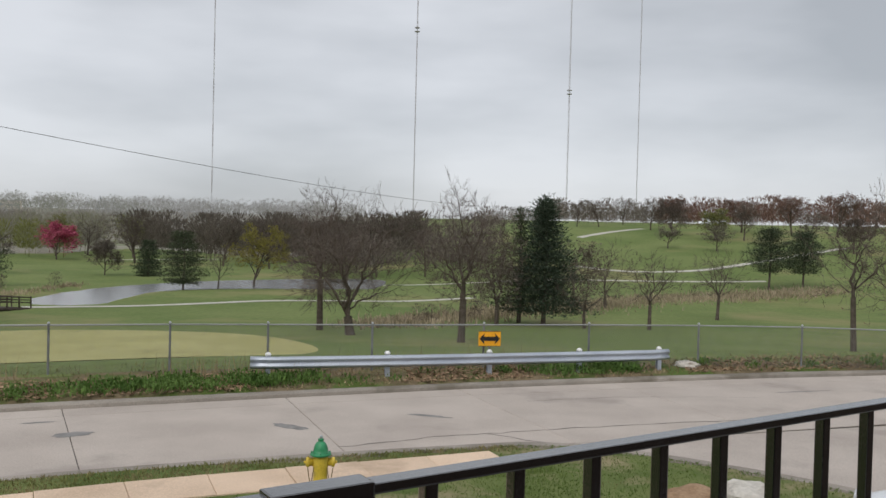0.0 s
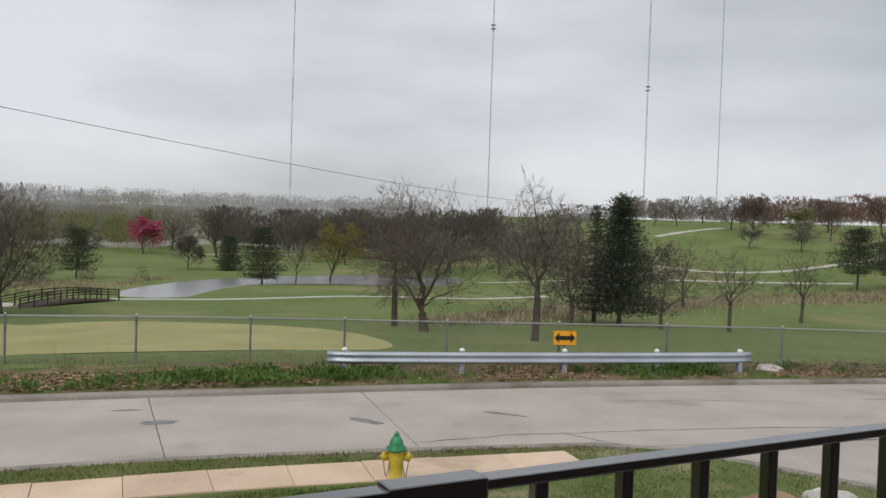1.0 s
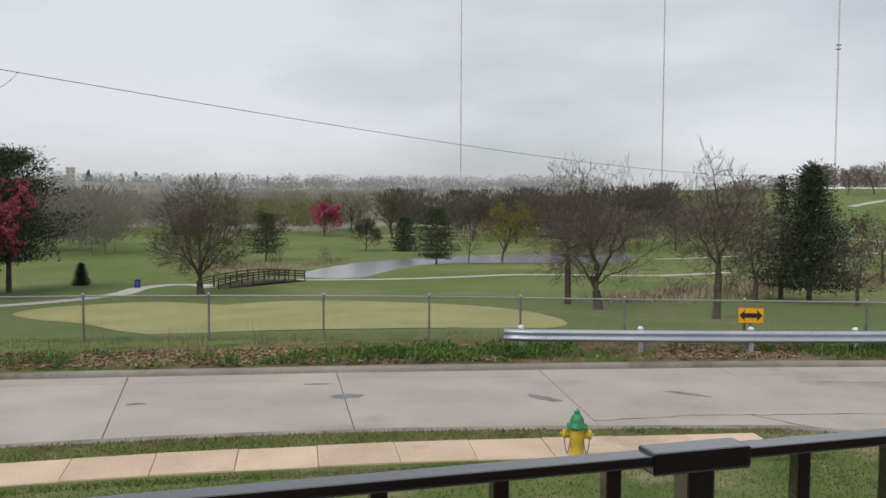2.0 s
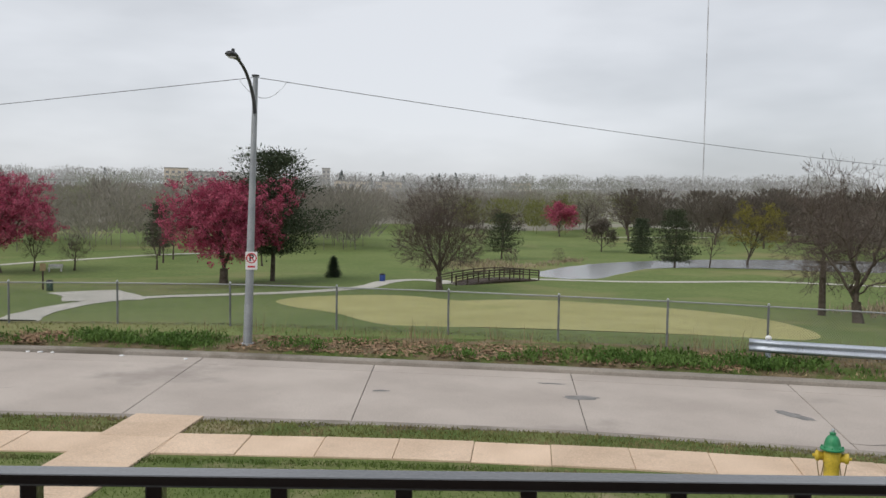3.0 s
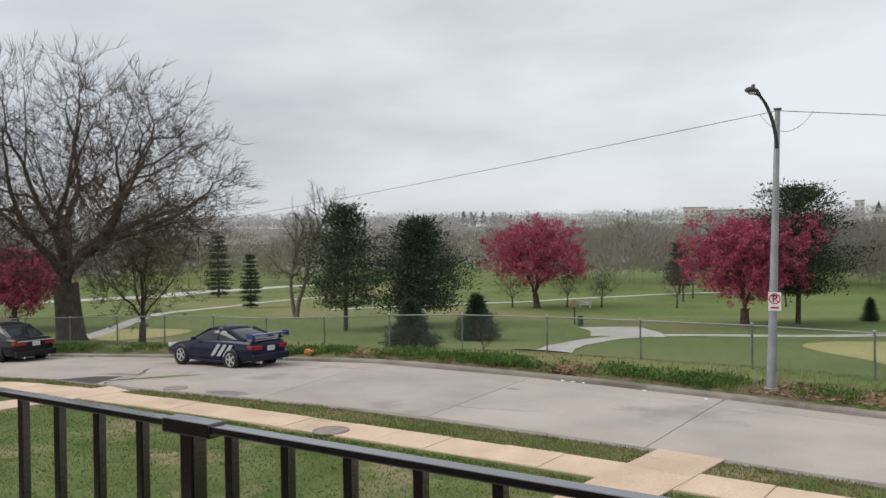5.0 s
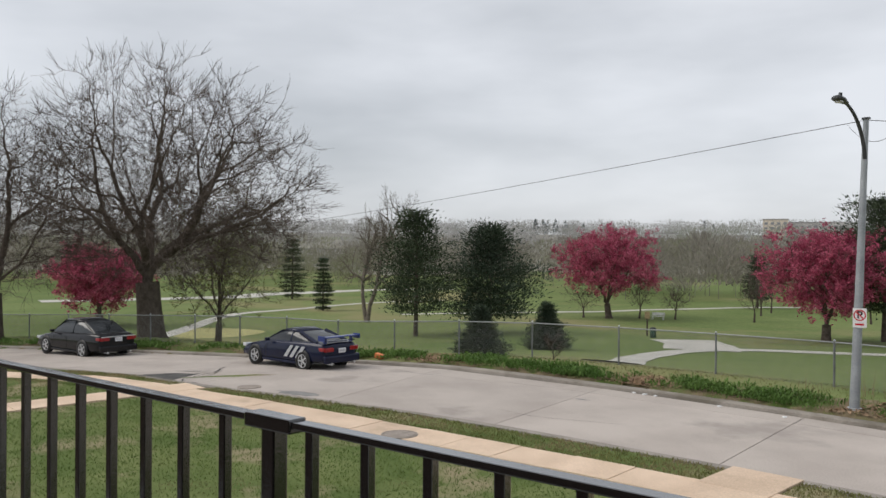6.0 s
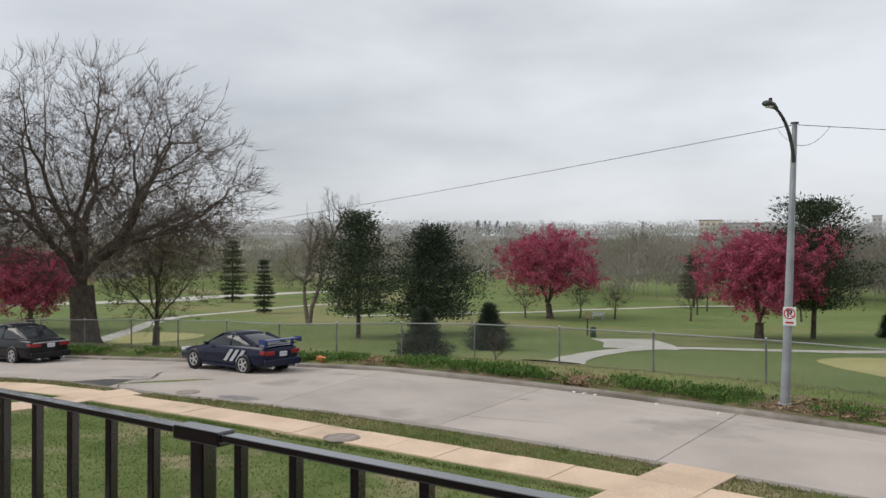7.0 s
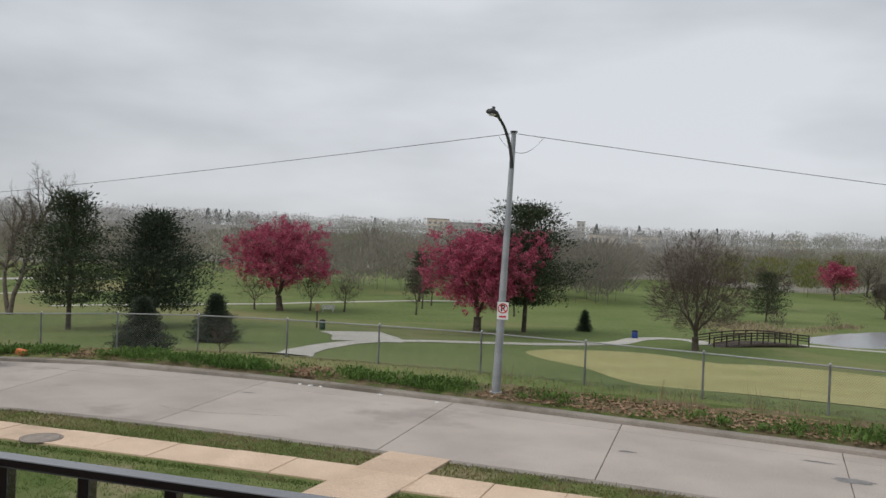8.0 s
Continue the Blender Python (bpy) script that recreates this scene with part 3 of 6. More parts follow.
crack([(0.92, 16.65), (0.0, 16.35), (-1.08, 15.75), (-1.9, 15.3)], 1)
crack([(0.92, 16.65), (4.5, 17.9), (9.0, 19.0)], 2)
crack([(0.92, 16.65), (2.0, 16.0)], 3)
crack([(2.0, 20.0), (4.6, 20.8), (8.0, 21.2)], 4, 0.01)
crack([(-28.9, 4.6), (-26.6, 6.6), (-23.2, 9.0)], 5, 0.008)
crack([(-29.5, 1.6), (-27.8, 1.2), (-26.2, 0.2), (-25.5, 0.6)], 6, 0.03)
crack([(-17, 9.6), (-18.2, 8.2), (-19.5, 7.6)], 7, 0.01)

WALK_FAR = [(-46, -23.6), (-38, -14.2), (-32.6, -8.0), (-29.1, -4.68), (-26.1, -1.35), (-23.4, 0.75), (-20.4, 2.95), (-17.2, 5.08), (-13.7, 7.38), (-10.27, 9.5), (-7.9, 10.9), (-5.76, 12.0), (-3.9, 12.9), (-0.4, 14.35), (1.4, 15.1)]
walk_line = spline(WALK_FAR, 0.6)
pavement = strip_mesh("pavement", walk_line, [(0.0, 0.06), (0.0, 0.09), (-1.08, 0.09), (-1.08, 0.06)], M_JOINT, "sandy concrete pavement in square slabs", "pavement")
wl_len = length(walk_line)
k = 0
SLAB = 1.215
s = min((k / 20 for k in range(int(wl_len * 20))), key=lambda v: (along(walk_line, v)[0] - Vector((-9.03, 10.23, 0))).length) % SLAB
while s + SLAB < wl_len:
    a, da = along(walk_line, s)
    b, db = along(walk_line, s + SLAB)
    na_, nb_ = Vector((da.y, -da.x, 0)), Vector((db.y, -db.x, 0))
    q = [a, b, b + nb_ * 1.06, a + na_ * 1.06]
    slab("slab", [(v.x, v.y) for v in q], 0.13 + 0.006 * math.sin(k * 2.3), 0.1, M_WALK, pavement, 0.004, 0.008)
    s += SLAB
    k += 1


def footpath(name, a, b, width, n, label):
    """A straight path of slabs between two plan points."""
    a, b = Vector((*a, 0)), Vector((*b, 0))
    d = (b - a).normalized()
    w = Vector((-d.y, d.x, 0)) * width / 2
    base = raw(name, [(*(p.xy), 0.105) for p in (a + w, b + w, b - w, a - w)], [(3, 2, 1, 0)], M_JOINT)
    tagged(base, label, "footpath", kind="structure")
    for i in range(n):
        p, q = a.lerp(b, i / n), a.lerp(b, (i + 1) / n)
        slab("slab", [(v.x, v.y) for v in (p + w, q + w, q - w, p - w)], 0.138, 0.1, M_WALK, base, 0.004, 0.008)


footpath("footpath", (-12.2, 9.68), (-8.4, 2.41), 1.25, 6, "sandy concrete footpath from the street to the house")
footpath("entry_path", (-24.3, 0.55), (-21.6, -5.2), 1.1, 4, "sandy concrete footpath crossing the lawn")

# manhole covers
for x, y, r in ((-16.85, 4.35, 0.38), (-24.4, 2.0, 0.34)):
    zt = 0.138 if x > -20 else 0.004
    cover = thing("manhole_cover", pose(x, y, zt), "round cast iron manhole cover set in concrete", "manhole cover")
    part("lid", lathe(bmesh.new(), [(r * 0.86, -0.02), (r * 0.86, 0.006), (r * 0.8, 0.012)], 24), M_IRON, cover)
    bm = bmesh.new()
    lathe(bm, [(r, -0.02), (r, 0.008), (r * 0.89, 0.008), (r * 0.89, -0.02)], 24)
    part("rim", bm, M_IRON, cover)

# ---- balcony and its railing ----
RAIL_D = Vector((-0.8392, -0.5438, 0))
RAIL_N = Vector((-0.5438, 0.8392, 0))
RAIL_AT = RAIL_N * 0.758
BAR = 0.114
RAIL_Z = 3.729


def on_rail(u, out=0.0, z=0.0):
    p = RAIL_AT + RAIL_D * (u * BAR) + RAIL_N * out
    return Vector((p.x, p.y, z))


RAIL_TURN = Matrix((( *RAIL_D, 0), (*RAIL_N, 0), (0, 0, 1, 0), (0, 0, 0, 1))).transposed()
railing = thing("balcony_railing", pose(0, 0, 0), "glossy black steel balcony railing with square balusters", "railing")


def rail_box(u0, u1, z0, z1, depth, bevel=0.004, out=0.0):
    bm = bmesh.new()
    m = Matrix.Translation(on_rail((u0 + u1) / 2, out, (z0 + z1) / 2)) @ RAIL_TURN
    box(bm, 0, 0, 0, abs(u1 - u0) * BAR, depth, z1 - z0, bevel, m)
    return bm


SPANS = [(-31, -17), (-17, -2.83), (-2.83, 10.92), (10.92, 25), (25, 39)]
for u0, u1 in SPANS:
    part("top_rail", rail_box(u0, u1, RAIL_Z, RAIL_Z + 0.011, 0.027, 0.0025), M_BLACK, railing)
    part("bottom_rail", rail_box(u0, u1, RAIL_Z - 0.95, RAIL_Z - 0.925, 0.03, 0.003), M_BLACK, railing)
for u in (-31, -17, -2.83, 10.92, 25, 39):
    post = part("post", rail_box(u - 0.13, u + 0.13, 2.66, RAIL_Z + 0.002, 0.029, 0.003), M_BLACK, railing)
    part("sleeve", rail_box(u - 0.47, u + 0.47, RAIL_Z - 0.008, RAIL_Z + 0.0145, 0.034, 0.003), M_BLACK, post, "bracket sleeve joining two lengths of rail")
baluster = None
for u0, u1 in SPANS:
    n = int(round(u1 - u0)) - 1
    first = math.ceil(u0 + 0.6)
    for k in range(first, first + n + 1):
        if k > u1 - 0.6:
            break
        if baluster is None:
            bm = bmesh.new()
            box(bm, 0, 0, 0, 0.0158, 0.0158, 0.925, 0.002)
            baluster = part("baluster", bm, M_BLACK, railing)
            ob = baluster
        else:
            ob = new("baluster", baluster.data)
            ob.parent = railing
        shift = 0.08 if k < -3 else -0.03 if k < 1 else 0.17 if k < 11 else 0.02 * (k - 12)
        ob.matrix_basis = Matrix.Translation(on_rail(k + shift, 0, RAIL_Z - 0.4625)) @ RAIL_TURN

bm = bmesh.new()
box(bm, 0, 0, 0, 8.2, 2.2, 0.16, 0.01, Matrix.Translation(on_rail(4, -1.0, 2.58)) @ RAIL_TURN)
tagged(part("balcony_floor", bm, M_DECK), "plain concrete balcony slab", "balcony", kind="structure")
bm = bmesh.new()
box(bm, 0, 0, 0, 16, 0.25, 7.0, 0.0, Matrix.Translation(on_rail(4, -2.225, 3.5)) @ RAIL_TURN)
tagged(part("wall_house", bm, M_STUCCO), "plain house wall behind the balcony", "wall", kind="structure")

# ---- chain-link fence along the golf course ----
FENCE = [(-63, -25), (-54, -14.5), (-45, -4.7), (-41.8, -1.5), (-38.7, 1.5), (-34.4, 5.4), (-30.6, 8.8), (-27.2, 11.75), (-24.7, 13.75), (-21.9, 15.5), (-18.9, 17.1), (-15.8, 18.5), (-12.8, 19.7), (-9.8, 20.6), (-7, 21.4), (-4.4, 22.0), (-1.9, 22.6), (1.8, 23.6), (4.2, 24.2), (7.0, 24.8), (10.2, 25.3), (13.5, 25.7), (20, 26.9), (30, 29.5)]
fence_line = spline(FENCE, 0.4)
fence = thing("chain_link_fence", pose(0, 0, 0), "weathered galvanised chain-link fence along a weedy bank", "fence")
FH = 1.27
mark, fl = 0.3, length(fence_line)
POSTS = [35.19, 37.84, 40.45, 43.1, 45.8, 48.65, 51.6, 54.78, 58.05, 61.49, 64.72, 68.0, 71.1, 73.95, 76.4, 79.15, 82.3, 85.46, 88.9, 92.2]
at = [35.19 - 2.75 * k for k in range(12, 0, -1)] + POSTS + [92.2 + 3.0 * k for k in range(1, 8) if 92.2 + 3.0 * k < fl - 0.2]
feet = []
for s in at:
    p, d = along(fence_line, s)
    feet.append(Vector((p.x, p.y, height(p.x, p.y) - 0.03)))
for i, p in enumerate(feet):
    bm = bmesh.new()
    tube(bm, p - Vector((0, 0, 0.2)), p + Vector((0, 0, FH + 0.02)), 0.03, None, 8)
    post = part("fence_post", bm, M_POST, fence)
    bm = bmesh.new()
    lathe(bm, [(0.034, 0.0), (0.034, 0.03), (0.02, 0.055), (0.004, 0.06)], 8, Matrix.Translation(p + Vector((0, 0, FH + 0.01))))
    part("cap", bm, M_GALV, post)
for p, q in zip(feet, feet[1:]):
    up = Vector((0, 0, FH - 0.015))
    bm = bmesh.new()
    tube(bm, p + up, q + up, 0.021, None, 8, False)
    part("top_rail", bm, M_TOPRAIL, fence)
    if math.hypot(p.x, p.y) > 60:
        continue
    v, f = [], []
    span, top = (q - p).length, FH - 0.03
    ux = (q - p) / span
    nx = Vector((-ux.y, ux.x, 0)) * 0.003
    cellw = 0.072

    def point(x, h):
        return p + ux * x + Vector((0, 0, 0.04 + h))
    for sgn in (1, -1):
        c = -top
        while c < span:
            x0, h0, x1, h1 = c, 0.0, c + top, top
            if x0 < 0:
                h0, x0 = -x0, 0.0
            if x1 > span:
                h1, x1 = top - (x1 - span), span
            if x1 - x0 > 0.02:
                if sgn < 0:
                    a, b = point(span - x0, h0), point(span - x1, h1)
                else:
                    a, b = point(x0, h0), point(x1, h1)
                w = Vector((0, 0, 0.0036))
                k = len(v)
                v += [tuple(a + w + nx), tuple(a - w + nx), tuple(a - nx), tuple(b + w + nx), tuple(b - w + nx), tuple(b - nx)]
                f += [(k, k + 1, k + 4, k + 3), (k + 1, k + 2, k + 5, k + 4), (k + 2, k, k + 3, k + 5)]
            c += cellw
    raw("wire_mesh", v, f, M_WIRE, fence)

# ---- trees ----
class Wood:
    """Collects tapered limbs, twigs and leaves of one tree."""

    def __init__(self, seed):
        self.rg = random.Random(seed)
        self.bv, self.bf, self.tv, self.tf, self.lv, self.lf, self.tips = [], [], [], [], [], [], []

    def limb(self, pts, radii, n, twig=False):
        v, f = (self.tv, self.tf) if twig else (self.bv, self.bf)
        k = len(v)
        for i, (p, r) in enumerate(zip(pts, radii)):
            d = (pts[min(i + 1, len(pts) - 1)] - pts[max(i - 1, 0)]).normalized()
            a = d.cross(Vector((0.31, 0.17, 0.93)) if abs(d.z) < 0.9 else Vector((1, 0, 0))).normalized()
            b = d.cross(a)
            for j in range(n):
                t = 2 * math.pi * j / n
                v.append(tuple(p + a * (r * math.cos(t)) + b * (r * math.sin(t))))
        for i in range(len(pts) - 1):
            for j in range(n):
                f.append((k + i * n + j, k + i * n + (j + 1) % n, k + (i + 1) * n + (j + 1) % n, k + (i + 1) * n + j))

    def leaf(self, p, size, flat=0.0):
        rg, k = self.rg, len(self.lv)
        for _ in range(3):
            self.lv.append((p.x + rg.gauss(0, size), p.y + rg.gauss(0, size), p.z + rg.gauss(0, size * (1 - flat))))
        self.lf.append((k, k + 1, k + 2))

    def grow(self, p, d, length_, radius, level, spec):
        rg = self.rg
        segs = (7, 6, 5, 4, 2, 1)[level]
        wob, lift = spec["wobble"] * (0.6 + 0.25 * level), spec["lift"]
        pts, dirs, rad = [p.copy()], [d.copy()], [radius]
        for i in range(segs):
            d = (d + Vector((rg.gauss(0, wob), rg.gauss(0, wob), rg.gauss(0, wob * 0.6) + lift))).normalized()
            p = p + d * (length_ / segs)
            pts.append(p.copy())
            dirs.append(d.copy())
            rad.append(radius * (1 - 0.78 * (i + 1) / segs) if level else radius * (1 - 0.7 * (i + 1) / segs))
        last = level >= spec["levels"]
        self.limb(pts, rad, (8, 5, 4, 3, 3, 3)[level], level >= 3)
        if last:
            self.tips.append((pts[-1], pts[len(pts) // 2]))
            return
        count = spec["kids"][level]
        for c in range(count):
            lo = spec["bare"] if level == 0 else 0.22
            t = lo + (1 - lo) * (c + rg.random() * 0.8) / count
            i = min(segs - 1, int(t * segs))
            q = pts[i].lerp(pts[i + 1], t * segs - i)
            axis = dirs[i]
            side = axis.cross(Vector((rg.gauss(0, 1), rg.gauss(0, 1), rg.gauss(0, 1)))).normalized()
            if level == 0:
                ang = 2.4 * c + rg.uniform(-0.4, 0.4)
                side = Vector((math.cos(ang), math.sin(ang), 0.0))
            sp = spec["spread"] * rg.uniform(0.75, 1.2)
            nd = (axis * math.cos(sp) + side * math.sin(sp)).normalized()
            if level == 0:
                ll = length_ * spec["reach"] * (1.15 - 0.55 * t) * rg.uniform(0.8, 1.15)
            else:
                ll = length_ * rg.uniform(0.42, 0.62) * (1.15 - 0.4 * t)
            self.grow(q, nd, ll, max(0.008 if level >= 3 else 0.012, min(rad[i] * 0.64, radius * 0.5)), level + 1, spec)

    def finish(self, h, w):
        """Scale the whole tree to its height and crown width."""
        allv = self.bv + self.tv + self.lv
        a = np.array(allv)
        zs = h / max(0.1, np.percentile(a[:, 2], 99.7))
        rad = np.percentile(np.hypot(a[:, 0], a[:, 1]), 94)
        ws = (w / 2) / max(0.1, rad)
        for L in (self.bv, self.tv, self.lv):
            for i, (x, y, z) in enumerate(L):
                k = ws if z > h * 0.1 / zs else 0.5 + 0.5 * ws if ws < 1 else 1.0
                L[i] = (x * ws, y * ws, z * zs)


def plant(name, wood, bark, twig, leafmat, x, y, turn, label, category="tree", group="", z=None, leafname="crown"):
    t = thing(name, pose(x, y, (height(x, y) if z is None else z) - 0.08, 0, 0, turn), label, category, group)
    raw("trunk", wood.bv, wood.bf, bark, t, flat=False)
    if wood.tv:
        raw("branchwork", wood.tv, wood.tf, twig, t)
    if wood.lv:
        raw(leafname, wood.lv, wood.lf, leafmat, t)
    return t


def bare(seed, h, w, levels=4, kids=(9, 6, 6, 5), bare_=0.25, spread=0.75, lift=0.07, wobble=0.11, reach=0.62, stems=1, radius=None, leaves=0, leafsize=0.05):
    wd = Wood(seed)
    spec = dict(levels=levels, kids=kids, bare=bare_, spread=spread, lift=lift, wobble=wobble, reach=reach)
    for sidx in range(stems):
        a = 2 * math.pi * sidx / max(1, stems) + 0.5
        lean = 0.0 if stems == 1 else 0.32
        wd.grow(Vector((0.12 * lean * math.cos(a) * 4, 0.12 * lean * math.sin(a) * 4, 0)), Vector((lean * math.cos(a), lean * math.sin(a), 1)).normalized(), h * 0.86 * (1 if sidx == 0 else wd.rg.uniform(0.75, 0.95)), radius or h * 0.018, 0, spec)
    if leaves:
        for k in range(leaves):
            p, q = wd.rg.choice(wd.tips)
            wd.leaf(p.lerp(q, wd.rg.random()) + Vector((wd.rg.gauss(0, leafsize * 2), wd.rg.gauss(0, leafsize * 2), wd.rg.gauss(0, leafsize * 2))), leafsize)
    wd.finish(h, w)
    return wd


def fan(seed, h, w, fork=0.2, low=0.25, tips=700, radius=None, twigs=3, tl=0.5, shell=0.5, lumps=0.2, bow=0.25, skew=(0.0, 0.0), mid=0.45, leaves=0, leafsize=0.05, loose=1.0):
    """Deciduous tree: limbs that divide again and again until they reach every part of a rounded crown, each ending in fine twigs."""
    wd = Wood(seed)
    rg = wd.rg
    zc = h * (low + (1 - low) * mid)
    off = Vector((rg.uniform(0, 50), rg.uniform(0, 50), rg.uniform(0, 50)))
    ends = []
    for _ in range(tips):
        d = Vector((rg.gauss(0, 1), rg.gauss(0, 1), rg.gauss(0, 1))).normalized()
        k = rg.random() ** shell * (1 + lumps * 1.6 * noise.noise(d * 1.8 + off) + lumps * 0.6 * noise.noise(d * 5 + off))
        up = (h - zc) if d.z > 0 else (zc - h * low)
        ends.append((d.x * k * w / 2 + skew[0], d.y * k * w / 2 + skew[1], zc + d.z * k * up))
    ends = np.array(ends)
    r0 = radius or h * 0.022
    heart = Vector((skew[0] * 0.5, skew[1] * 0.5, h * (fork + low) / 2))

    def shoot(p, d, k):
        for _ in range(k):
            a = (d + (p - heart).normalized() * 0.8 + Vector((rg.gauss(0, 0.42), rg.gauss(0, 0.42), rg.gauss(0.18, 0.38)))).normalized()
            q = p + a * tl * rg.uniform(0.4, 1.1)
            m = p.lerp(q, 0.5) + Vector((rg.gauss(0, 0.04), rg.gauss(0, 0.04), rg.gauss(0, 0.04))) * tl
            wd.limb([p, m, q], [0.009, 0.007, 0.004], 3, True)
            wd.tips.append((q, m))

    def reach(a, da, b, ra, rb):
        span = (b - a).length
        c = a + da * span * 0.36
        n = 4 if span > 1.2 else 3 if span > 0.4 else 2
        pts = []
        for k in range(n + 1):
            t = k / n
            j = Vector((rg.gauss(0, 1), rg.gauss(0, 1), rg.gauss(0, 1))) * span * 0.025 * loose * (1 if 0 < k < n else 0)
            pts.append(a * (1 - t) ** 2 + c * (2 * t * (1 - t)) + b * t ** 2 + j)
        sides = 9 if ra > 0.12 else 6 if ra > 0.05 else 4 if ra > 0.02 else 3
        wd.limb(pts, [ra + (rb - ra) * k / n for k in range(n + 1)], sides, ra < 0.03)
        if ra < 0.035:
            shoot(pts[n // 2], (b - a).normalized(), 1)
        return (pts[-1] - pts[-2]).normalized()

    def divide(p, d, P, r, depth):
        n = len(P)
        if n == 1:
            e = reach(p, d, Vector(P[0]), r, 0.007)
            shoot(Vector(P[0]), e, twigs)
            return
        k = min(n, 5 if depth == 0 else 3 if depth < 3 and n > 12 else 2)
        dirs = P - np.array(p)
        dirs = dirs / (np.linalg.norm(dirs, axis=1)[:, None] + 1e-9)
        cs = dirs[rg.sample(range(n), k)]
        for _ in range(4):
            lab = np.argmax(dirs @ cs.T, axis=1)
            cs = np.array([dirs[lab == c].mean(0) if (lab == c).any() else cs[c] for c in range(k)])
        lab = np.argmax(dirs @ cs.T, axis=1)
        if len(set(lab)) == 1:
            lab = np.arange(n) % k
        for c in range(k):
            Q = P[lab == c]
            if not len(Q):
                continue
            m = Vector(Q.mean(0))
            f = rg.uniform(0.30, 0.46) if len(Q) > 1 else 1.0
            rc = max(0.010, min(r * 0.93, r0 * (len(Q) / tips) ** 0.57))
            if len(Q) == 1:
                divide(p, d, Q, rc, depth + 1)
                continue
            v = m - p
            b = p + v * f + (d * 0.6 + Vector((0, 0, 0.4))) * v.length * f * bow
            e = reach(p, d, b, rc, rc * 0.86)
            divide(b, e, Q, rc * 0.86, depth + 1)

    top = Vector((rg.gauss(0, 0.01) * h, rg.gauss(0, 0.01) * h, fork * h))
    wd.limb([Vector((0, 0, -0.1)), Vector((0, 0, 0.25)), top * 0.5, top], [r0 * 1.5, r0 * 1.15, r0, r0 * 0.95], 10)
    divide(top, Vector((0, 0, 1)), ends, r0 * 0.95, 0)
    for _ in range(leaves):
        p, q = rg.choice(wd.tips)
        wd.leaf(p.lerp(q, rg.random()) + Vector((rg.gauss(0, 1), rg.gauss(0, 1), rg.gauss(0, 1))) * leafsize * 1.6, leafsize)
    return wd


def conifer(seed, h, w, base=0.12, taper=1.0, droop=-0.15, whorls=22, per=9, tuft=26, size=0.16, uneven=0.25, top=0.0):
    """Evergreen: a straight trunk, whorls of boughs, and tufts of narrow needle sprays along them. taper 1 is a cone, less is a rounder crown."""
    wd = Wood(seed)
    rg = wd.rg
    wd.limb([Vector((0, 0, 0)), Vector((0.02 * w, 0, h * 0.5)), Vector((0, 0.01 * w, h * 0.98))], [h * 0.02, h * 0.013, 0.02], 7)
    lv, lf = wd.lv, wd.lf
    ball = 0.042 * w + 0.05
    for i in range(whorls):
        t = base + (1 - base) * (i + rg.random() * 0.5) / whorls
        tt = (t - base) / (1 - base)
        prof = (1 - t) ** taper if taper >= 1 else max(0.0, 1 - tt) ** (0.18 + 0.5 * taper) * (0.6 + 0.4 * min(1.0, tt / 0.2))
        prof = max(prof, top * (1 - t) * 0.9 if taper >= 1 else 0.0) + 0.02
        layer = rg.uniform(0.78, 1.12)
        for j in range(per):
            a = 2 * math.pi * (j + rg.random() * 0.7) / per + i * 0.9
            ll = w / 2 * prof * layer * rg.uniform(1 - uneven, 1 + uneven * 0.5)
            if ll < 0.08:
                continue
            o = Vector((0, 0, h * t))
            d = Vector((math.cos(a), math.sin(a), droop + 0.45 * t))
            end = o + d * ll
            midp = o.lerp(end, 0.55) + Vector((0, 0, -0.03 * ll))
            wd.limb([o, midp, end], [0.035, 0.02, 0.006], 3)
            clumps = max(2, int(2 + 5 * ll / (w / 2)))
            n = max(8, int(4.6 * tuft * (0.35 + ll / (w / 2)) / clumps))
            for c in range(clumps):
                q = o.lerp(end, 0.25 + 0.75 * (c + rg.random() * 0.6) / clumps)
                side = rg.gauss(0, 0.16 * ll)
                qx, qy, qz = q.x - d.y * side, q.y + d.x * side, q.z + rg.uniform(-0.1, 0.25) * ball
                for _ in range(n):
                    bx, by, bz = rg.gauss(0, ball), rg.gauss(0, ball), rg.gauss(0, ball * 0.5)
                    e1, e2, e3 = bx * 0.8 + d.x * ball * 0.7 + rg.gauss(0, ball * 0.5), by * 0.8 + d.y * ball * 0.7 + rg.gauss(0, ball * 0.5), abs(bz) + ball * 0.5
                    g = size * rg.uniform(0.9, 1.9) / math.sqrt(e1 * e1 + e2 * e2 + e3 * e3 + 1e-6)
                    k = len(lv)
                    x, y, z = qx + bx, qy + by, qz + bz
                    u = size * rg.uniform(0.28, 0.52)
                    v1, v2 = rg.uniform(-u, u), rg.uniform(-u, u)
                    lv += [(x - v1, y - v2, z - u * 0.5), (x + v1, y + v2, z + u * 0.5), (x + e1 * g, y + e2 * g, z + e3 * g)]
                    lf.append((k, k + 1, k + 2))
    return wd


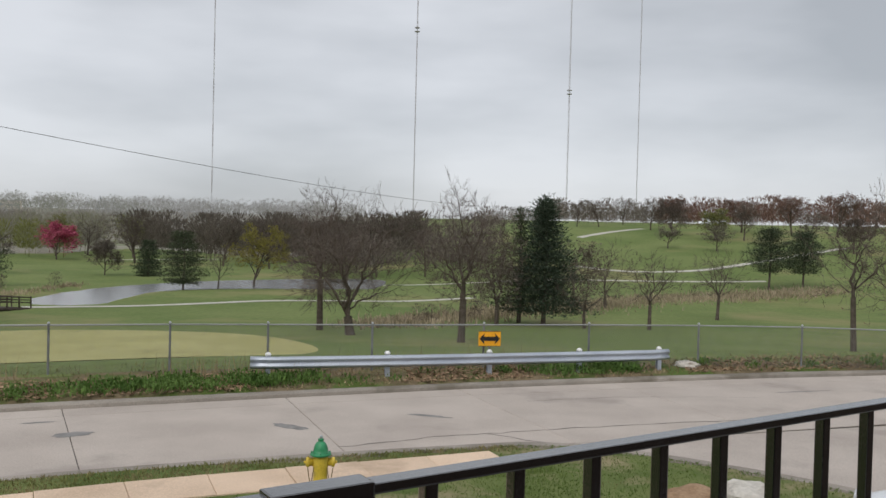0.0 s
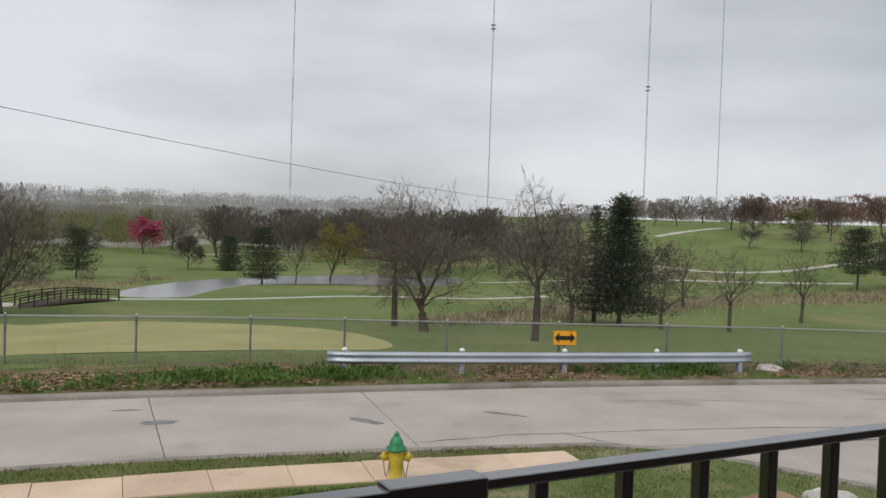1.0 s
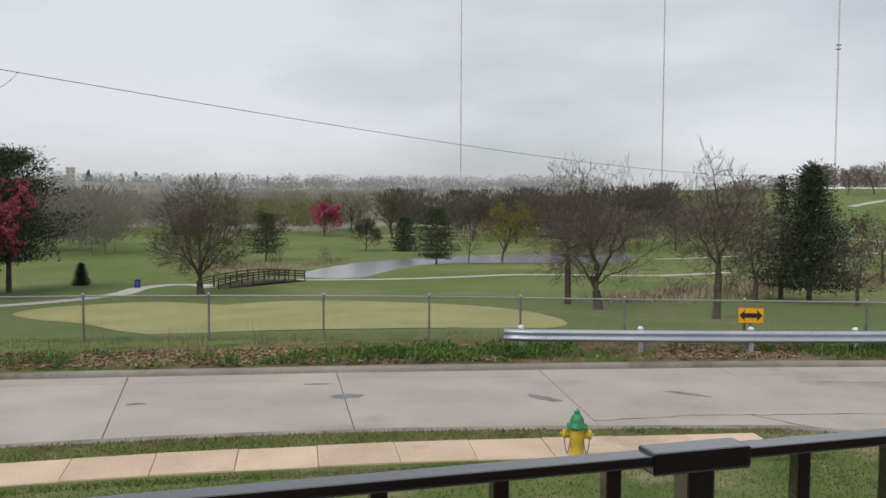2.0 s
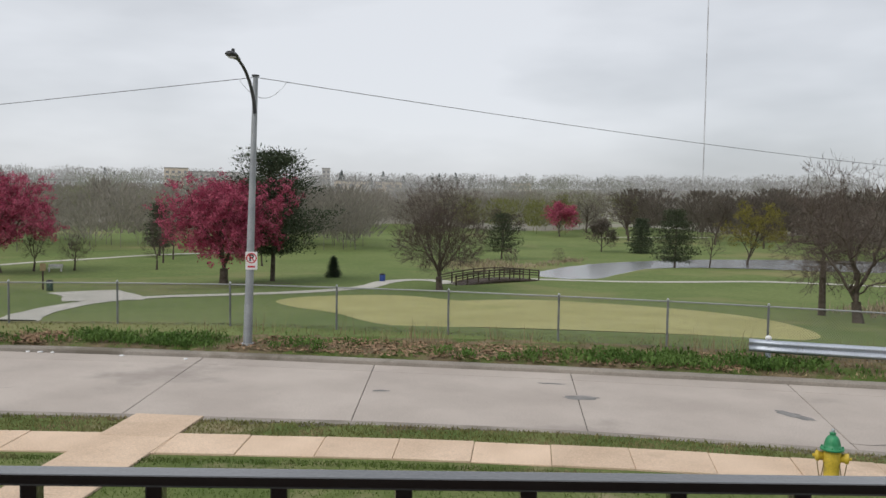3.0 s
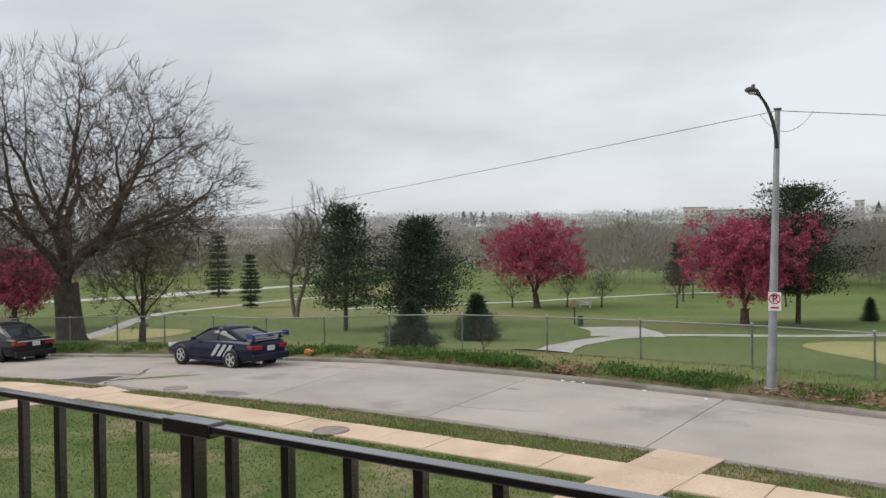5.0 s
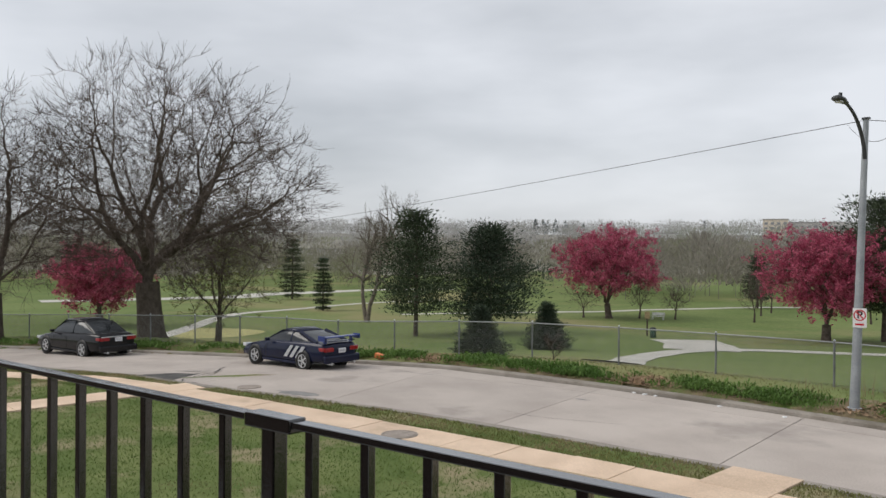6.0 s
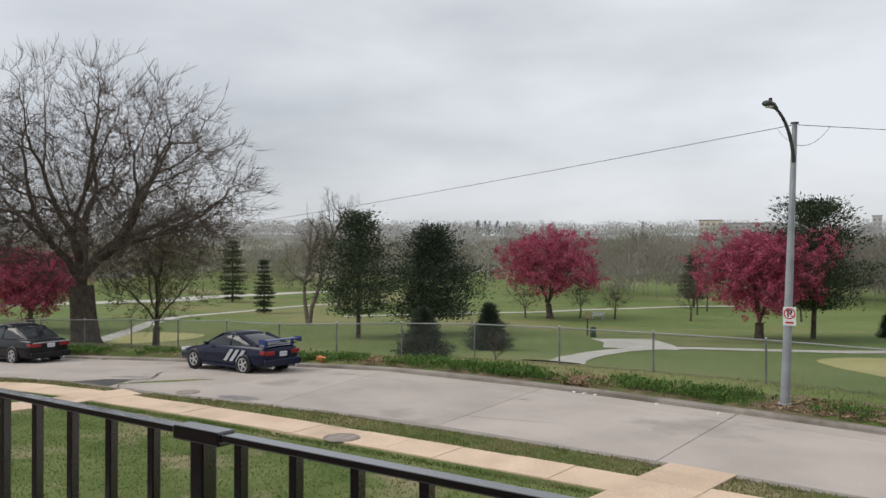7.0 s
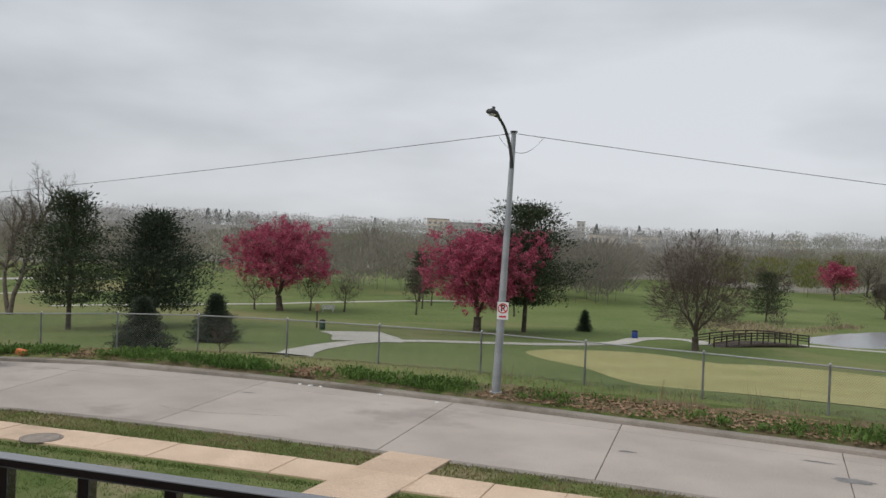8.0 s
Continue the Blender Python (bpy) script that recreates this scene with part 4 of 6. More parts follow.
# bare trees beyond the guard rail
GB = "bare deciduous trees"
plant("bare_tree", fan(11, 12.2, 6.6, fork=0.34, low=0.12, tips=800, radius=0.24, mid=0.42, tl=0.7, bow=0.3, loose=2.0), M_BARK, M_TWIG, None, -10.2, 68.5, 20, "tall leafless tree with a straight grey-brown trunk", group=GB)
plant("bare_tree", fan(12, 10.8, 11.4, fork=0.14, low=0.12, tips=800, radius=0.32, tl=0.7, bow=0.34, loose=2.0), M_BARK, M_TWIG, None, -7.1, 63.0, 60, "leafless tree with several wide spreading stems", group=GB)
plant("bare_tree", fan(13, 10.5, 6.4, fork=0.28, low=0.2, tips=800, radius=0.24, tl=0.6, loose=2.0), M_BARK, M_TWIG, None, 1.1, 55.1, 0, "tall leafless tree behind the fence", group=GB)
plant("bare_tree", fan(14, 10.2, 6.0, fork=0.2, low=0.1, tips=800, radius=0.2, tl=0.7, loose=2.0, leaves=2600, leafsize=0.06), M_BARK, M_TWIG, M_TWIGGREY, 4.8, 77.8, 30, "dense twiggy brown tree with dry hanging leaves", group=GB)
plant("bare_tree", fan(16, 6.2, 5.6, fork=0.22, low=0.2, tips=260, radius=0.15, tl=0.5, loose=2.5), M_BARK, M_TWIG, None, 12.7, 76.4, 10, "small leafless tree with crooked spreading branches", group=GB)
plant("bare_tree", fan(17, 9.2, 7.2, fork=0.15, low=0.15, tips=300, radius=0.2, tl=0.7, loose=2), M_BARK, M_TWIG, None, 20.2, 105.8, 80, "pale brown leafless tree on the fairway", group=GB)
plant("bare_tree", fan(18, 7.4, 6.8, fork=0.3, low=0.3, tips=280, radius=0.16, tl=0.55, loose=2.2), M_BARK, M_TWIG, None, 18.6, 76.3, 140, "small leafless tree with a wide vase-shaped crown", group=GB)
plant("bare_tree", fan(19, 7.9, 6.6, fork=0.3, low=0.3, tips=300, radius=0.17, tl=0.6, loose=1.6), M_BARK, M_TWIG, None, 29.7, 91.6, 40, "small leafless tree with an even rounded crown", group=GB)
plant("bare_tree", fan(20, 9.2, 6.6, fork=0.36, low=0.3, tips=260, radius=0.15, tl=0.5, loose=3, lumps=0.35), M_BARK, M_TWIG, None, 22.9, 47.0, 15, "crooked leafless tree leaning over the fence", group=GB)
plant("bare_tree", fan(21, 11.5, 8.4, fork=0.16, low=0.15, tips=420, radius=0.24, tl=0.6, loose=2.2, leaves=700, leafsize=0.05), M_BARK, M_TWIG, M_BUDRED, 29.5, 53.0, 0, "leafless tree with reddish buds on its twigs", group=GB)
plant("bare_tree", fan(22, 10.9, 9.6, fork=0.13, low=0.14, tips=1700, radius=0.32, tl=0.8, shell=0.40, lumps=0.1, bow=0.2, twigs=5, loose=0.7), M_BARK, M_TWIG, None, -44.9, 68.9, 0, "round dense leafless tree beside the footbridge", group=GB)
plant("spruce_tree", conifer(31, 11.9, 10.2, base=0.13, taper=1.0, droop=-0.12, whorls=22, per=10, tuft=26, size=0.19, uneven=0.5, top=0.75), M_BARK, M_TWIG, M_SPRUCE, 9.3, 79.4, 0, "tall dark green spruce with drooping boughs", "conifer")
plant("pine_tree", conifer(32, 11.4, 5.6, base=0.12, taper=1.0, droop=-0.1, whorls=18, per=7, tuft=14, size=0.16, uneven=0.5, top=0.6), M_BARK, M_TWIG, M_PINELIGHT, 7.2, 81.8, 0, "thin half-bare pine next to a spruce", "conifer")
plant("pine_tree", conifer(33, 10.4, 9.6, base=0.28, taper=0.6, droop=0.0, whorls=14, per=9, tuft=20, size=0.19), M_BARK, M_TWIG, M_CONIFER, 54.9, 142.8, 0, "broad dark pine on the far fairway", "conifer")
plant("pine_tree", conifer(34, 9.4, 9.5, base=0.25, taper=0.6, droop=0.0, whorls=14, per=9, tuft=20, size=0.19), M_BARK, M_TWIG, M_CONIFER, 62.0, 146.0, 0, "broad dark pine on the far fairway", "conifer")
# by the pond
plant("pine_tree", conifer(35, 7.4, 7.4, base=0.2, taper=0.6, whorls=12, per=8, tuft=16, size=0.17, uneven=0.5), M_BARK, M_TWIG, M_PINELIGHT, -65, 118.1, 0, "ragged dark pine near the creek", "conifer")
plant("pine_tree", conifer(36, 6.6, 6.2, base=0.05, taper=0.6, whorls=12, per=9, tuft=18, size=0.18), M_BARK, M_TWIG, M_CONIFER, -53.6, 151.1, 0, "squat dark evergreen across the pond", "conifer")
plant("pine_tree", conifer(37, 8.9, 8.0, base=0.14, taper=0.55, whorls=13, per=9, tuft=20, size=0.18), M_BARK, M_TWIG, M_PINELIGHT, -38.5, 123.1, 0, "dark broad evergreen on the pond bank", "conifer")
plant("bare_tree", bare(23, 7.2, 5.0, kids=(9, 5, 5, 4), bare_=0.3), M_BARK, M_TWIG, None, -34.1, 125.7, 0, "slim leafless tree on the pond bank", group=GB)
plant("willow_tree", bare(24, 10.6, 10.6, kids=(11, 6, 5, 4), bare_=0.22, reach=0.62, spread=0.8, lift=0.02, leaves=9000, leafsize=0.085), M_BARK, M_TWIG, M_BUD, -30.8, 135.3, 0, "spreading tree hazed with yellow-green spring leaves")
plant("redbud_tree", bare(25, 9.6, 9.6, kids=(10, 6, 5, 3), bare_=0.2, reach=0.6, leaves=5200, leafsize=0.16), M_BARK, M_TWIG, M_BLOSSOM, -97.7, 210.5, 0, "distant crimson blossoming tree on the fairway")
plant("bare_tree", bare(26, 12.9, 12.4, kids=(10, 7, 5, 4), bare_=0.15, reach=0.62), M_BARK, M_TWIG, None, -104.9, 245.8, 0, "broad grey-brown leafless tree on the far fairway", group=GB)
# crab apples and pines at mid distance
GC = "crab apples"
for seed, x, y, h, w in ((41, -99.3, 55.4, 11.9, 13.4), (42, -65.4, 59.9, 10.9, 11.2), (43, -96.8, -7.2, 8.4, 9.6)):
    wd = fan(seed, h, w, fork=0.16, low=0.27, tips=800, radius=0.42, tl=0.9, shell=0.40, lumps=0.38, bow=0.2, loose=1.6, mid=0.5, leaves=42000, leafsize=0.085)
    plant("crab_apple_tree", wd, M_BARK, M_TWIG, M_BLOSSOM, x, y, seed * 40, "crab apple tree in full crimson-pink blossom on the grass", "tree", GC, leafname="blossom")
plant("pine_tree", conifer(44, 13.9, 12.4, base=0.22, taper=0.5, droop=0.05, whorls=15, per=9, tuft=36, size=0.22, uneven=0.5), M_BARK, M_TWIG, M_CONIFER, -64.8, 66.3, 0, "tall dark pine with layered cloud-like boughs", "conifer")
plant("pine_tree", conifer(45, 12.0, 11.0, base=0.2, taper=0.9, droop=0.05, whorls=16, per=9, tuft=30, size=0.19, uneven=0.55, top=0.5), M_BARK, M_TWIG, M_CONIFER, -77.9, 22.5, 0, "ragged dark pine with a spiky top", "conifer")
plant("pine_tree", conifer(46, 10.8, 13.2, base=0.16, taper=0.85, droop=-0.02, whorls=17, per=10, tuft=34, size=0.20, uneven=0.5, top=0.5), M_BARK, M_TWIG, M_SPRUCE, -79.4, 30.7, 0, "dense dark pine with a broad crown", "conifer")
plant("small_spruce", conifer(47, 3.3, 3.3, base=0.0, taper=1.0, droop=0.1, whorls=16, per=12, tuft=30, size=0.085, top=1.35), M_BARK, M_TWIG, M_SPRUCE, -52.0, 19.4, 0, "small dense dark spruce behind the fence", "conifer")
plant("small_spruce", conifer(48, 3.6, 3.6, base=0.0, taper=1.0, droop=0.1, whorls=16, per=12, tuft=30, size=0.09, top=1.3), M_BARK, M_TWIG, M_SPRUCE, -58.8, 27.4, 0, "small dense dark spruce behind the fence", "conifer")
plant("small_spruce", conifer(49, 2.6, 2.2, base=0.0, taper=1.0, droop=0.0, whorls=14, per=9, tuft=20, size=0.08), M_BARK, M_TWIG, M_SPRUCE, -63.8, 75.3, 0, "tiny conical spruce on the fairway", "conifer")
for seed, x, y, h, w in ((51, -101.4, 52.8, 5.4, 6.2), (52, -98.2, 59.4, 6.4, 4.4), (53, -95.2, 62.9, 5.0, 4.4), (54, -88.8, 70.2, 6.6, 4.0), (55, -96.0, 77.0, 9.0, 5.5), (56, -100, 82.0, 9.5, 5.0), (57, -84.0, 84.0, 8.0, 6.0)):
    plant("bare_tree", fan(seed, h, w, fork=0.18, low=0.2, tips=200, radius=0.12, tl=0.6, loose=1.6), M_BARK, M_TWIG, None, x, y, seed * 30, "small leafless tree on the golf course", group=GB)
plant("pine_tree", conifer(58, 8.5, 5.5, base=0.2, taper=0.6, whorls=12, per=8, tuft=16, size=0.2), M_BARK, M_TWIG, M_CONIFER, -108, 86, 0, "dark pine in front of the far woods", "conifer")
# trees by the parked cars
plant("large_tree", fan(61, 14.6, 15.4, fork=0.2, low=0.2, tips=3000, radius=0.62, tl=0.95, shell=0.40, lumps=0.22, bow=0.2, twigs=4, mid=0.36, skew=(0.0, 1.0), loose=0.8), M_BARK, M_TWIG, None, -46.0, -1.0, 0, "huge leafless tree with twin thick trunks behind the fence", group=GB)
plant("large_tree", fan(62, 12.2, 9.4, fork=0.2, low=0.15, tips=1300, radius=0.3, tl=0.8, shell=0.45, bow=0.22), M_BARK, M_TWIG, None, -46.2, -8.2, 0, "large leafless tree with dark leaning trunk", group=GB)
plant("budding_tree", fan(63, 9.0, 6.8, fork=0.16, low=0.14, tips=600, radius=0.19, tl=0.6, leaves=6000, leafsize=0.04), M_BARK, M_TWIG, M_BUDGREEN, -49.0, 2.5, 0, "small tree with yellow-green budding leaves", "tree")
plant("gnarled_tree", bare(64, 16.3, 9.6, kids=(11, 7, 6, 5), bare_=0.3, wobble=0.26, reach=0.42, spread=0.85, stems=2, radius=0.44), M_BARKPALE, M_BARKPALE, None, -98.3, 22.4, 0, "gnarled pale-barked leafless tree with twisted limbs", group=GB)
plant("pine_tree", conifer(65, 10.6, 6.2, base=0.05, taper=0.6, whorls=14, per=8, tuft=16, size=0.2), M_BARK, M_TWIG, M_PINELIGHT, -150.4, 20.8, 0, "dark distant evergreen by the lot", "conifer")
plant("pine_tree", conifer(66, 7.8, 3.6, base=0.05, taper=0.8, whorls=14, per=8, tuft=14, size=0.17), M_BARK, M_TWIG, M_CONIFER, -121.4, 21.2, 0, "narrow dark distant evergreen", "conifer")
# the hill's crest
for k, (x, y, h, w, kind) in enumerate(((40.1, 259.4, 8.4, 7.5, 0), (47.2, 261.4, 8.8, 9.0, 0), (57.8, 275.9, 9.3, 10.0, 0), (60.2, 248.6, 10.0, 10, 0), (62.3, 232.4, 10.2, 10, 1), (70.4, 220.8, 8.4, 9.0, 2), (77.6, 219.5, 10.2, 8.5, 0),
                                        (70, 262, 10, 9, 3), (84, 240, 10, 11, 3), (95, 232, 11, 11, 3), (104, 224, 12, 12, 3), (88, 205, 9, 8, 0), (113, 214, 12, 12, 0), (92, 190, 8, 9, 1), (64, 199, 6.5, 7, 0), (54, 205, 6, 6, 0))):
    lab = ("leafless tree on the crest of the hill", "dark brown bushy tree on the hillside", "yellow-green budding tree on the hillside", "reddish budding tree on the crest of the hill")[kind]
    plant("hill_tree", bare(70 + k, h, w, levels=3, kids=(12, 8, 9), bare_=0.18, reach=0.6, leaves=(1200, 6000, 6000, 5000)[kind], leafsize=0.10), M_BARK, M_TWIGGREY, (M_TWIGGREY, M_TWIG, M_BUDGREEN, M_BUDRED)[kind], x, y, k * 50, lab, "tree", "hill trees")

# brown and budding trees round the pond
for k, (x, y, h, w, kind) in enumerate(((-76.0, 205, 13.0, 12.5, 1), (-52, 196, 12.5, 12.0, 1), (-40, 190, 12.0, 10.0, 0), (-26, 176, 12.0, 10.0, 0), (-14, 170, 11.0, 9.0, 0), (-4, 165, 10.0, 9.0, 0), (-88.0, 236, 12.0, 10.0, 2), (-108, 232, 12, 10, 2), (-61, 150, 6.5, 5.5, 1),
                                        (-82, 150, 8.0, 9.0, 0), (-92, 138, 8.0, 8.0, 0), (14.5, 96, 8.5, 6.5, 0), (-18, 150, 9.5, 8, 0))):
    lab = ("leafless brown tree beyond the pond", "dark brown bushy tree beyond the pond", "yellow-green budding tree beyond the pond")[kind]
    plant("brown_tree", bare(120 + k, h, w, levels=3, kids=(12, 8, 9), bare_=0.16, reach=0.6, leaves=(2400, 8000, 6000)[kind], leafsize=0.085), M_BARK, M_TWIG, (M_TWIG, M_TWIGBROWN, M_BUDGREEN)[kind], x, y, k * 50, lab, "tree", "pond trees")


def wood_mass(name, spots, material, label, twigs, seed, size=(7, 12), lean=1.7, kindof="bare", fine=(0.035, 0.085), broad=(0.35, 0.55)):
    """A far wood: many small trees whose twigs and stems are all real slivers, joined as one."""
    rg = random.Random(seed)
    P = np.array(spots)
    z = land(P)
    v, f = [], []
    for (x, y), h0 in zip(spots, z):
        h = rg.uniform(*size)
        w = h * rg.uniform(*broad)
        k = len(v)
        t = h * 0.006 + 0.03
        v += [(x - t, y, h0 - 0.3), (x + t, y, h0 - 0.3), (x, y + t, h0 - 0.3), (x, y, h0 + h * 0.8)]
        f += [(k, k + 1, k + 3), (k + 1, k + 2, k + 3), (k + 2, k, k + 3)]
        for _ in range(twigs):
            a, u = rg.uniform(0, 2 * math.pi), rg.random()
            if kindof == "bare":
                zz = 0.25 + 0.72 * u
                rr = w * math.sqrt(max(0.02, 1 - ((zz - 0.58) / 0.44) ** 2)) * math.sqrt(rg.random())
            else:
                zz = 0.06 + 0.92 * u
                rr = w * 0.7 * (1 - u) ** 0.8 * math.sqrt(rg.random())
            bx, by, bz = x + rr * math.cos(a), y + rr * math.sin(a), h0 + h * zz
            ll = h * rg.uniform(*fine)
            dx, dy = lean * math.cos(a) * ll * rr / w, lean * math.sin(a) * ll * rr / w
            ww = ll * (0.22 if kindof == "bare" else 0.5)
            k = len(v)
            b2 = a + rg.uniform(0, 3.1)
            v += [(bx + ww * math.cos(b2), by + ww * math.sin(b2), bz - ll * 0.4), (bx - ww * math.cos(b2), by - ww * math.sin(b2), bz - ll * 0.4), (bx + dx, by + dy, bz + ll)]
            f.append((k, k + 1, k + 2))
    return tagged(raw(name, v, f, material), label, "woods", kind="stuff")


rgw = random.Random(5)


def scatter(n, az0, az1, r0, r1):
    out = []
    for _ in range(n):
        a, r = radians(rgw.uniform(az0, az1)), math.sqrt(rgw.uniform(r0 * r0, r1 * r1))
        out.append((-r * math.sin(a), r * math.cos(a)))
    return out


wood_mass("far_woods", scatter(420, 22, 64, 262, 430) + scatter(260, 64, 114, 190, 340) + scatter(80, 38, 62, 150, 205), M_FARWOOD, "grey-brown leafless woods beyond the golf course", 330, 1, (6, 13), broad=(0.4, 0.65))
wood_mass("pond_woods", scatter(40, 2, 17, 225, 250) + scatter(80, 2, 20, 255, 320), M_TWIGBROWN, "dark leafless wood behind the pond", 520, 2, (6, 14.5))
wood_mass("creek_thicket", scatter(60, -3, 9, 160, 215), M_TWIGGREY, "low bare thicket along the creek", 200, 3, (5, 9))
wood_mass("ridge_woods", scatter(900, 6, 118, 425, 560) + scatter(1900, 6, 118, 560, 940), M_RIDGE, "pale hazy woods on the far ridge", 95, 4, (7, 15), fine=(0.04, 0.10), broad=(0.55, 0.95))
wood_mass("ridge_evergreens", scatter(16, 28, 40, 620, 760) + scatter(12, 60, 66, 620, 800) + scatter(10, 21, 80, 600, 900), M_RIDGEDARK, "dark evergreens along the far ridge", 110, 6, (9, 15), kindof="fir")
wood_mass("hilltop_woods", scatter(150, -42, -14, 285, 420), M_BUDRED, "reddish budding woods behind the hill", 300, 7, (7, 12))
wood_mass("hill_backdrop_woods", scatter(160, -16, 8, 300, 420), M_TWIGGREY, "bare pale woods behind the hill", 260, 9, (5, 10))
wood_mass("willow_thicket", scatter(16, 22, 33, 240, 300), M_BUDGREEN, "yellow-green willows beyond the fairway", 420, 8, (8, 11))

# ---- street furniture ----
# guard rail
GUARD = [(-4.85, 20.95), (-1.0, 21.95), (3.0, 23.1), (6.52, 24.2)]
g_line = spline(GUARD, 0.3)
guard = thing("guard_rail", pose(0, 0, 0), "galvanised steel W-beam guard rail on short posts", "guard rail")
wave = [(0.0, -0.155), (0.045, -0.13), (0.085, -0.095), (0.085, -0.065), (0.02, -0.02), (0.02, 0.02), (0.085, 0.065), (0.085, 0.095), (0.045, 0.13), (0.0, 0.155)]
gvv, gff = [], []
for i, p in enumerate(g_line):
    d = (g_line[min(i + 1, len(g_line) - 1)] - g_line[max(i - 1, 0)]).normalized()
    n = Vector((d.y, -d.x, 0))
    end = min(i, len(g_line) - 1 - i)
    flare = 0.06 * max(0, 2 - end)
    for o, h in wave:
        q = p + n * (o - flare)
        gvv.append((q.x, q.y, 0.585 + 0.0025 * i / 4 + h))
kk = len(wave)
for i in range(len(g_line) - 1):
    for j in range(kk - 1):
        gff.append((i * kk + j, (i + 1) * kk + j, (i + 1) * kk + j + 1, i * kk + j + 1))
beam = raw("beam", gvv, gff, M_RAILSTEEL, guard, flat=False)
sol = beam.modifiers.new("sheet", "SOLIDIFY")
sol.thickness = 0.004
for s in (0.44, 3.5, 6.31, 8.97, 11.5):
    p, d = along(g_line, s)
    n = Vector((-d.y, d.x, 0))
    foot = p + n * 0.10
    base = height(foot.x, foot.y)
    tn = math.degrees(math.atan2(d.y, d.x))
    bm = bmesh.new()
    m = pose(foot.x, foot.y, 0, 0, 0, tn)
    for sy in (-0.055, 0.055):
        box(bm, 0, sy, (base - 0.2 + 0.76) / 2, 0.12, 0.008, 0.96 - base, 0, m)
    box(bm, 0, 0, (base - 0.2 + 0.76) / 2, 0.008, 0.102, 0.96 - base, 0, m)
    gp = part("post", bm, M_RAILSTEEL, guard)
    bm = bmesh.new()
    lathe(bm, [(0.075, 0.0), (0.08, 0.03), (0.06, 0.065), (0.03, 0.085), (0.005, 0.09)], 12, Matrix.Translation((foot.x, foot.y, 0.755)))
    part("cap", bm, M_SIGNW, gp, "rounded pale reflector cap")
    bm = bmesh.new()
    q = p - n * 0.028
    lathe(bm, [(0.018, 0.0), (0.018, 0.012), (0.008, 0.018)], 8, Matrix.Translation((q.x, q.y, 0.59)) @ pose(0, 0, 0, 90, 0, tn))
    part("bolt", bm, M_GALV, gp)

# double arrow sign
sp, sd = along(g_line, 6.25)
sn = Vector((-sd.y, sd.x, 0))
sp = sp + sn * 0.2
s_m = Matrix.Translation((1.24, 23.2, 1.065)) @ pose(0, 0, 0, 90, 0, math.degrees(math.atan2(sd.y, sd.x)) - 6)
arrow = thing("arrow_sign", s_m, "amber warning sign with a black two-headed arrow", "traffic sign")
bm = bmesh.new()
box(bm, 0, 0, 0, 0.63, 0.415, 0.004, 0.0)
part("panel", bm, M_SIGNY, arrow)
bm = bmesh.new()
av = [(-0.295, 0), (-0.14, 0.155), (-0.165, 0.058), (0.165, 0.058), (0.14, 0.155), (0.295, 0), (0.14, -0.155), (0.165, -0.058), (-0.165, -0.058), (-0.14, -0.155)]
bm.faces.new([bm.verts.new((x, y, 0.006)) for x, y in av])
part("arrow_symbol", bm, M_SIGNK, arrow)
for a, b in (((-0.315, 0.205), (0.315, 0.195)), ((-0.315, -0.205), (0.315, -0.195))):
    bm = bmesh.new()
    box(bm, 0, (a[1] + b[1]) / 2, 0.006, 0.63, 0.008, 0.002)
    part("border", bm, M_SIGNK, arrow)
bm = bmesh.new()
box(bm, 0, -0.42, -0.03, 0.05, 1.3, 0.03, 0.004)
part("post", bm, M_POST, arrow)

# fire hydrant
hyd = thing("fire_hydrant", pose(-1.80, 12.35, 0.09, 0, 0, 8) @ Matrix.Diagonal((0.88, 0.88, 1.09, 1)), "yellow fire hydrant with a green bonnet on the lawn", "fire hydrant")
part("barrel", lathe(bmesh.new(), [(0.17, 0.0), (0.17, 0.03), (0.12, 0.035), (0.115, 0.3), (0.125, 0.33), (0.13, 0.47), (0.118, 0.50), (0.118, 0.52)], 24), M_HYDY, hyd)
bonnet = part("bonnet", lathe(bmesh.new(), [(0.175, 0.515), (0.178, 0.535), (0.165, 0.55), (0.125, 0.552), (0.12, 0.60), (0.10, 0.655), (0.07, 0.69), (0.045, 0.70), (0.045, 0.72), (0.05, 0.725), (0.05, 0.735), (0.03, 0.74)], 24), M_HYDG, hyd, "domed green bonnet with a flange")
part("nut", lathe(bmesh.new(), [(0.03, 0.735), (0.028, 0.775), (0.012, 0.785)], 5), M_GALV, bonnet)
for k in range(8):
    a = 2 * math.pi * k / 8
    part("bolt", lathe(bmesh.new(), [(0.013, 0.0), (0.013, 0.02), (0.006, 0.026)], 6, Matrix.Translation((0.152 * math.cos(a), 0.152 * math.sin(a), 0.545))), M_HYDG, bonnet)
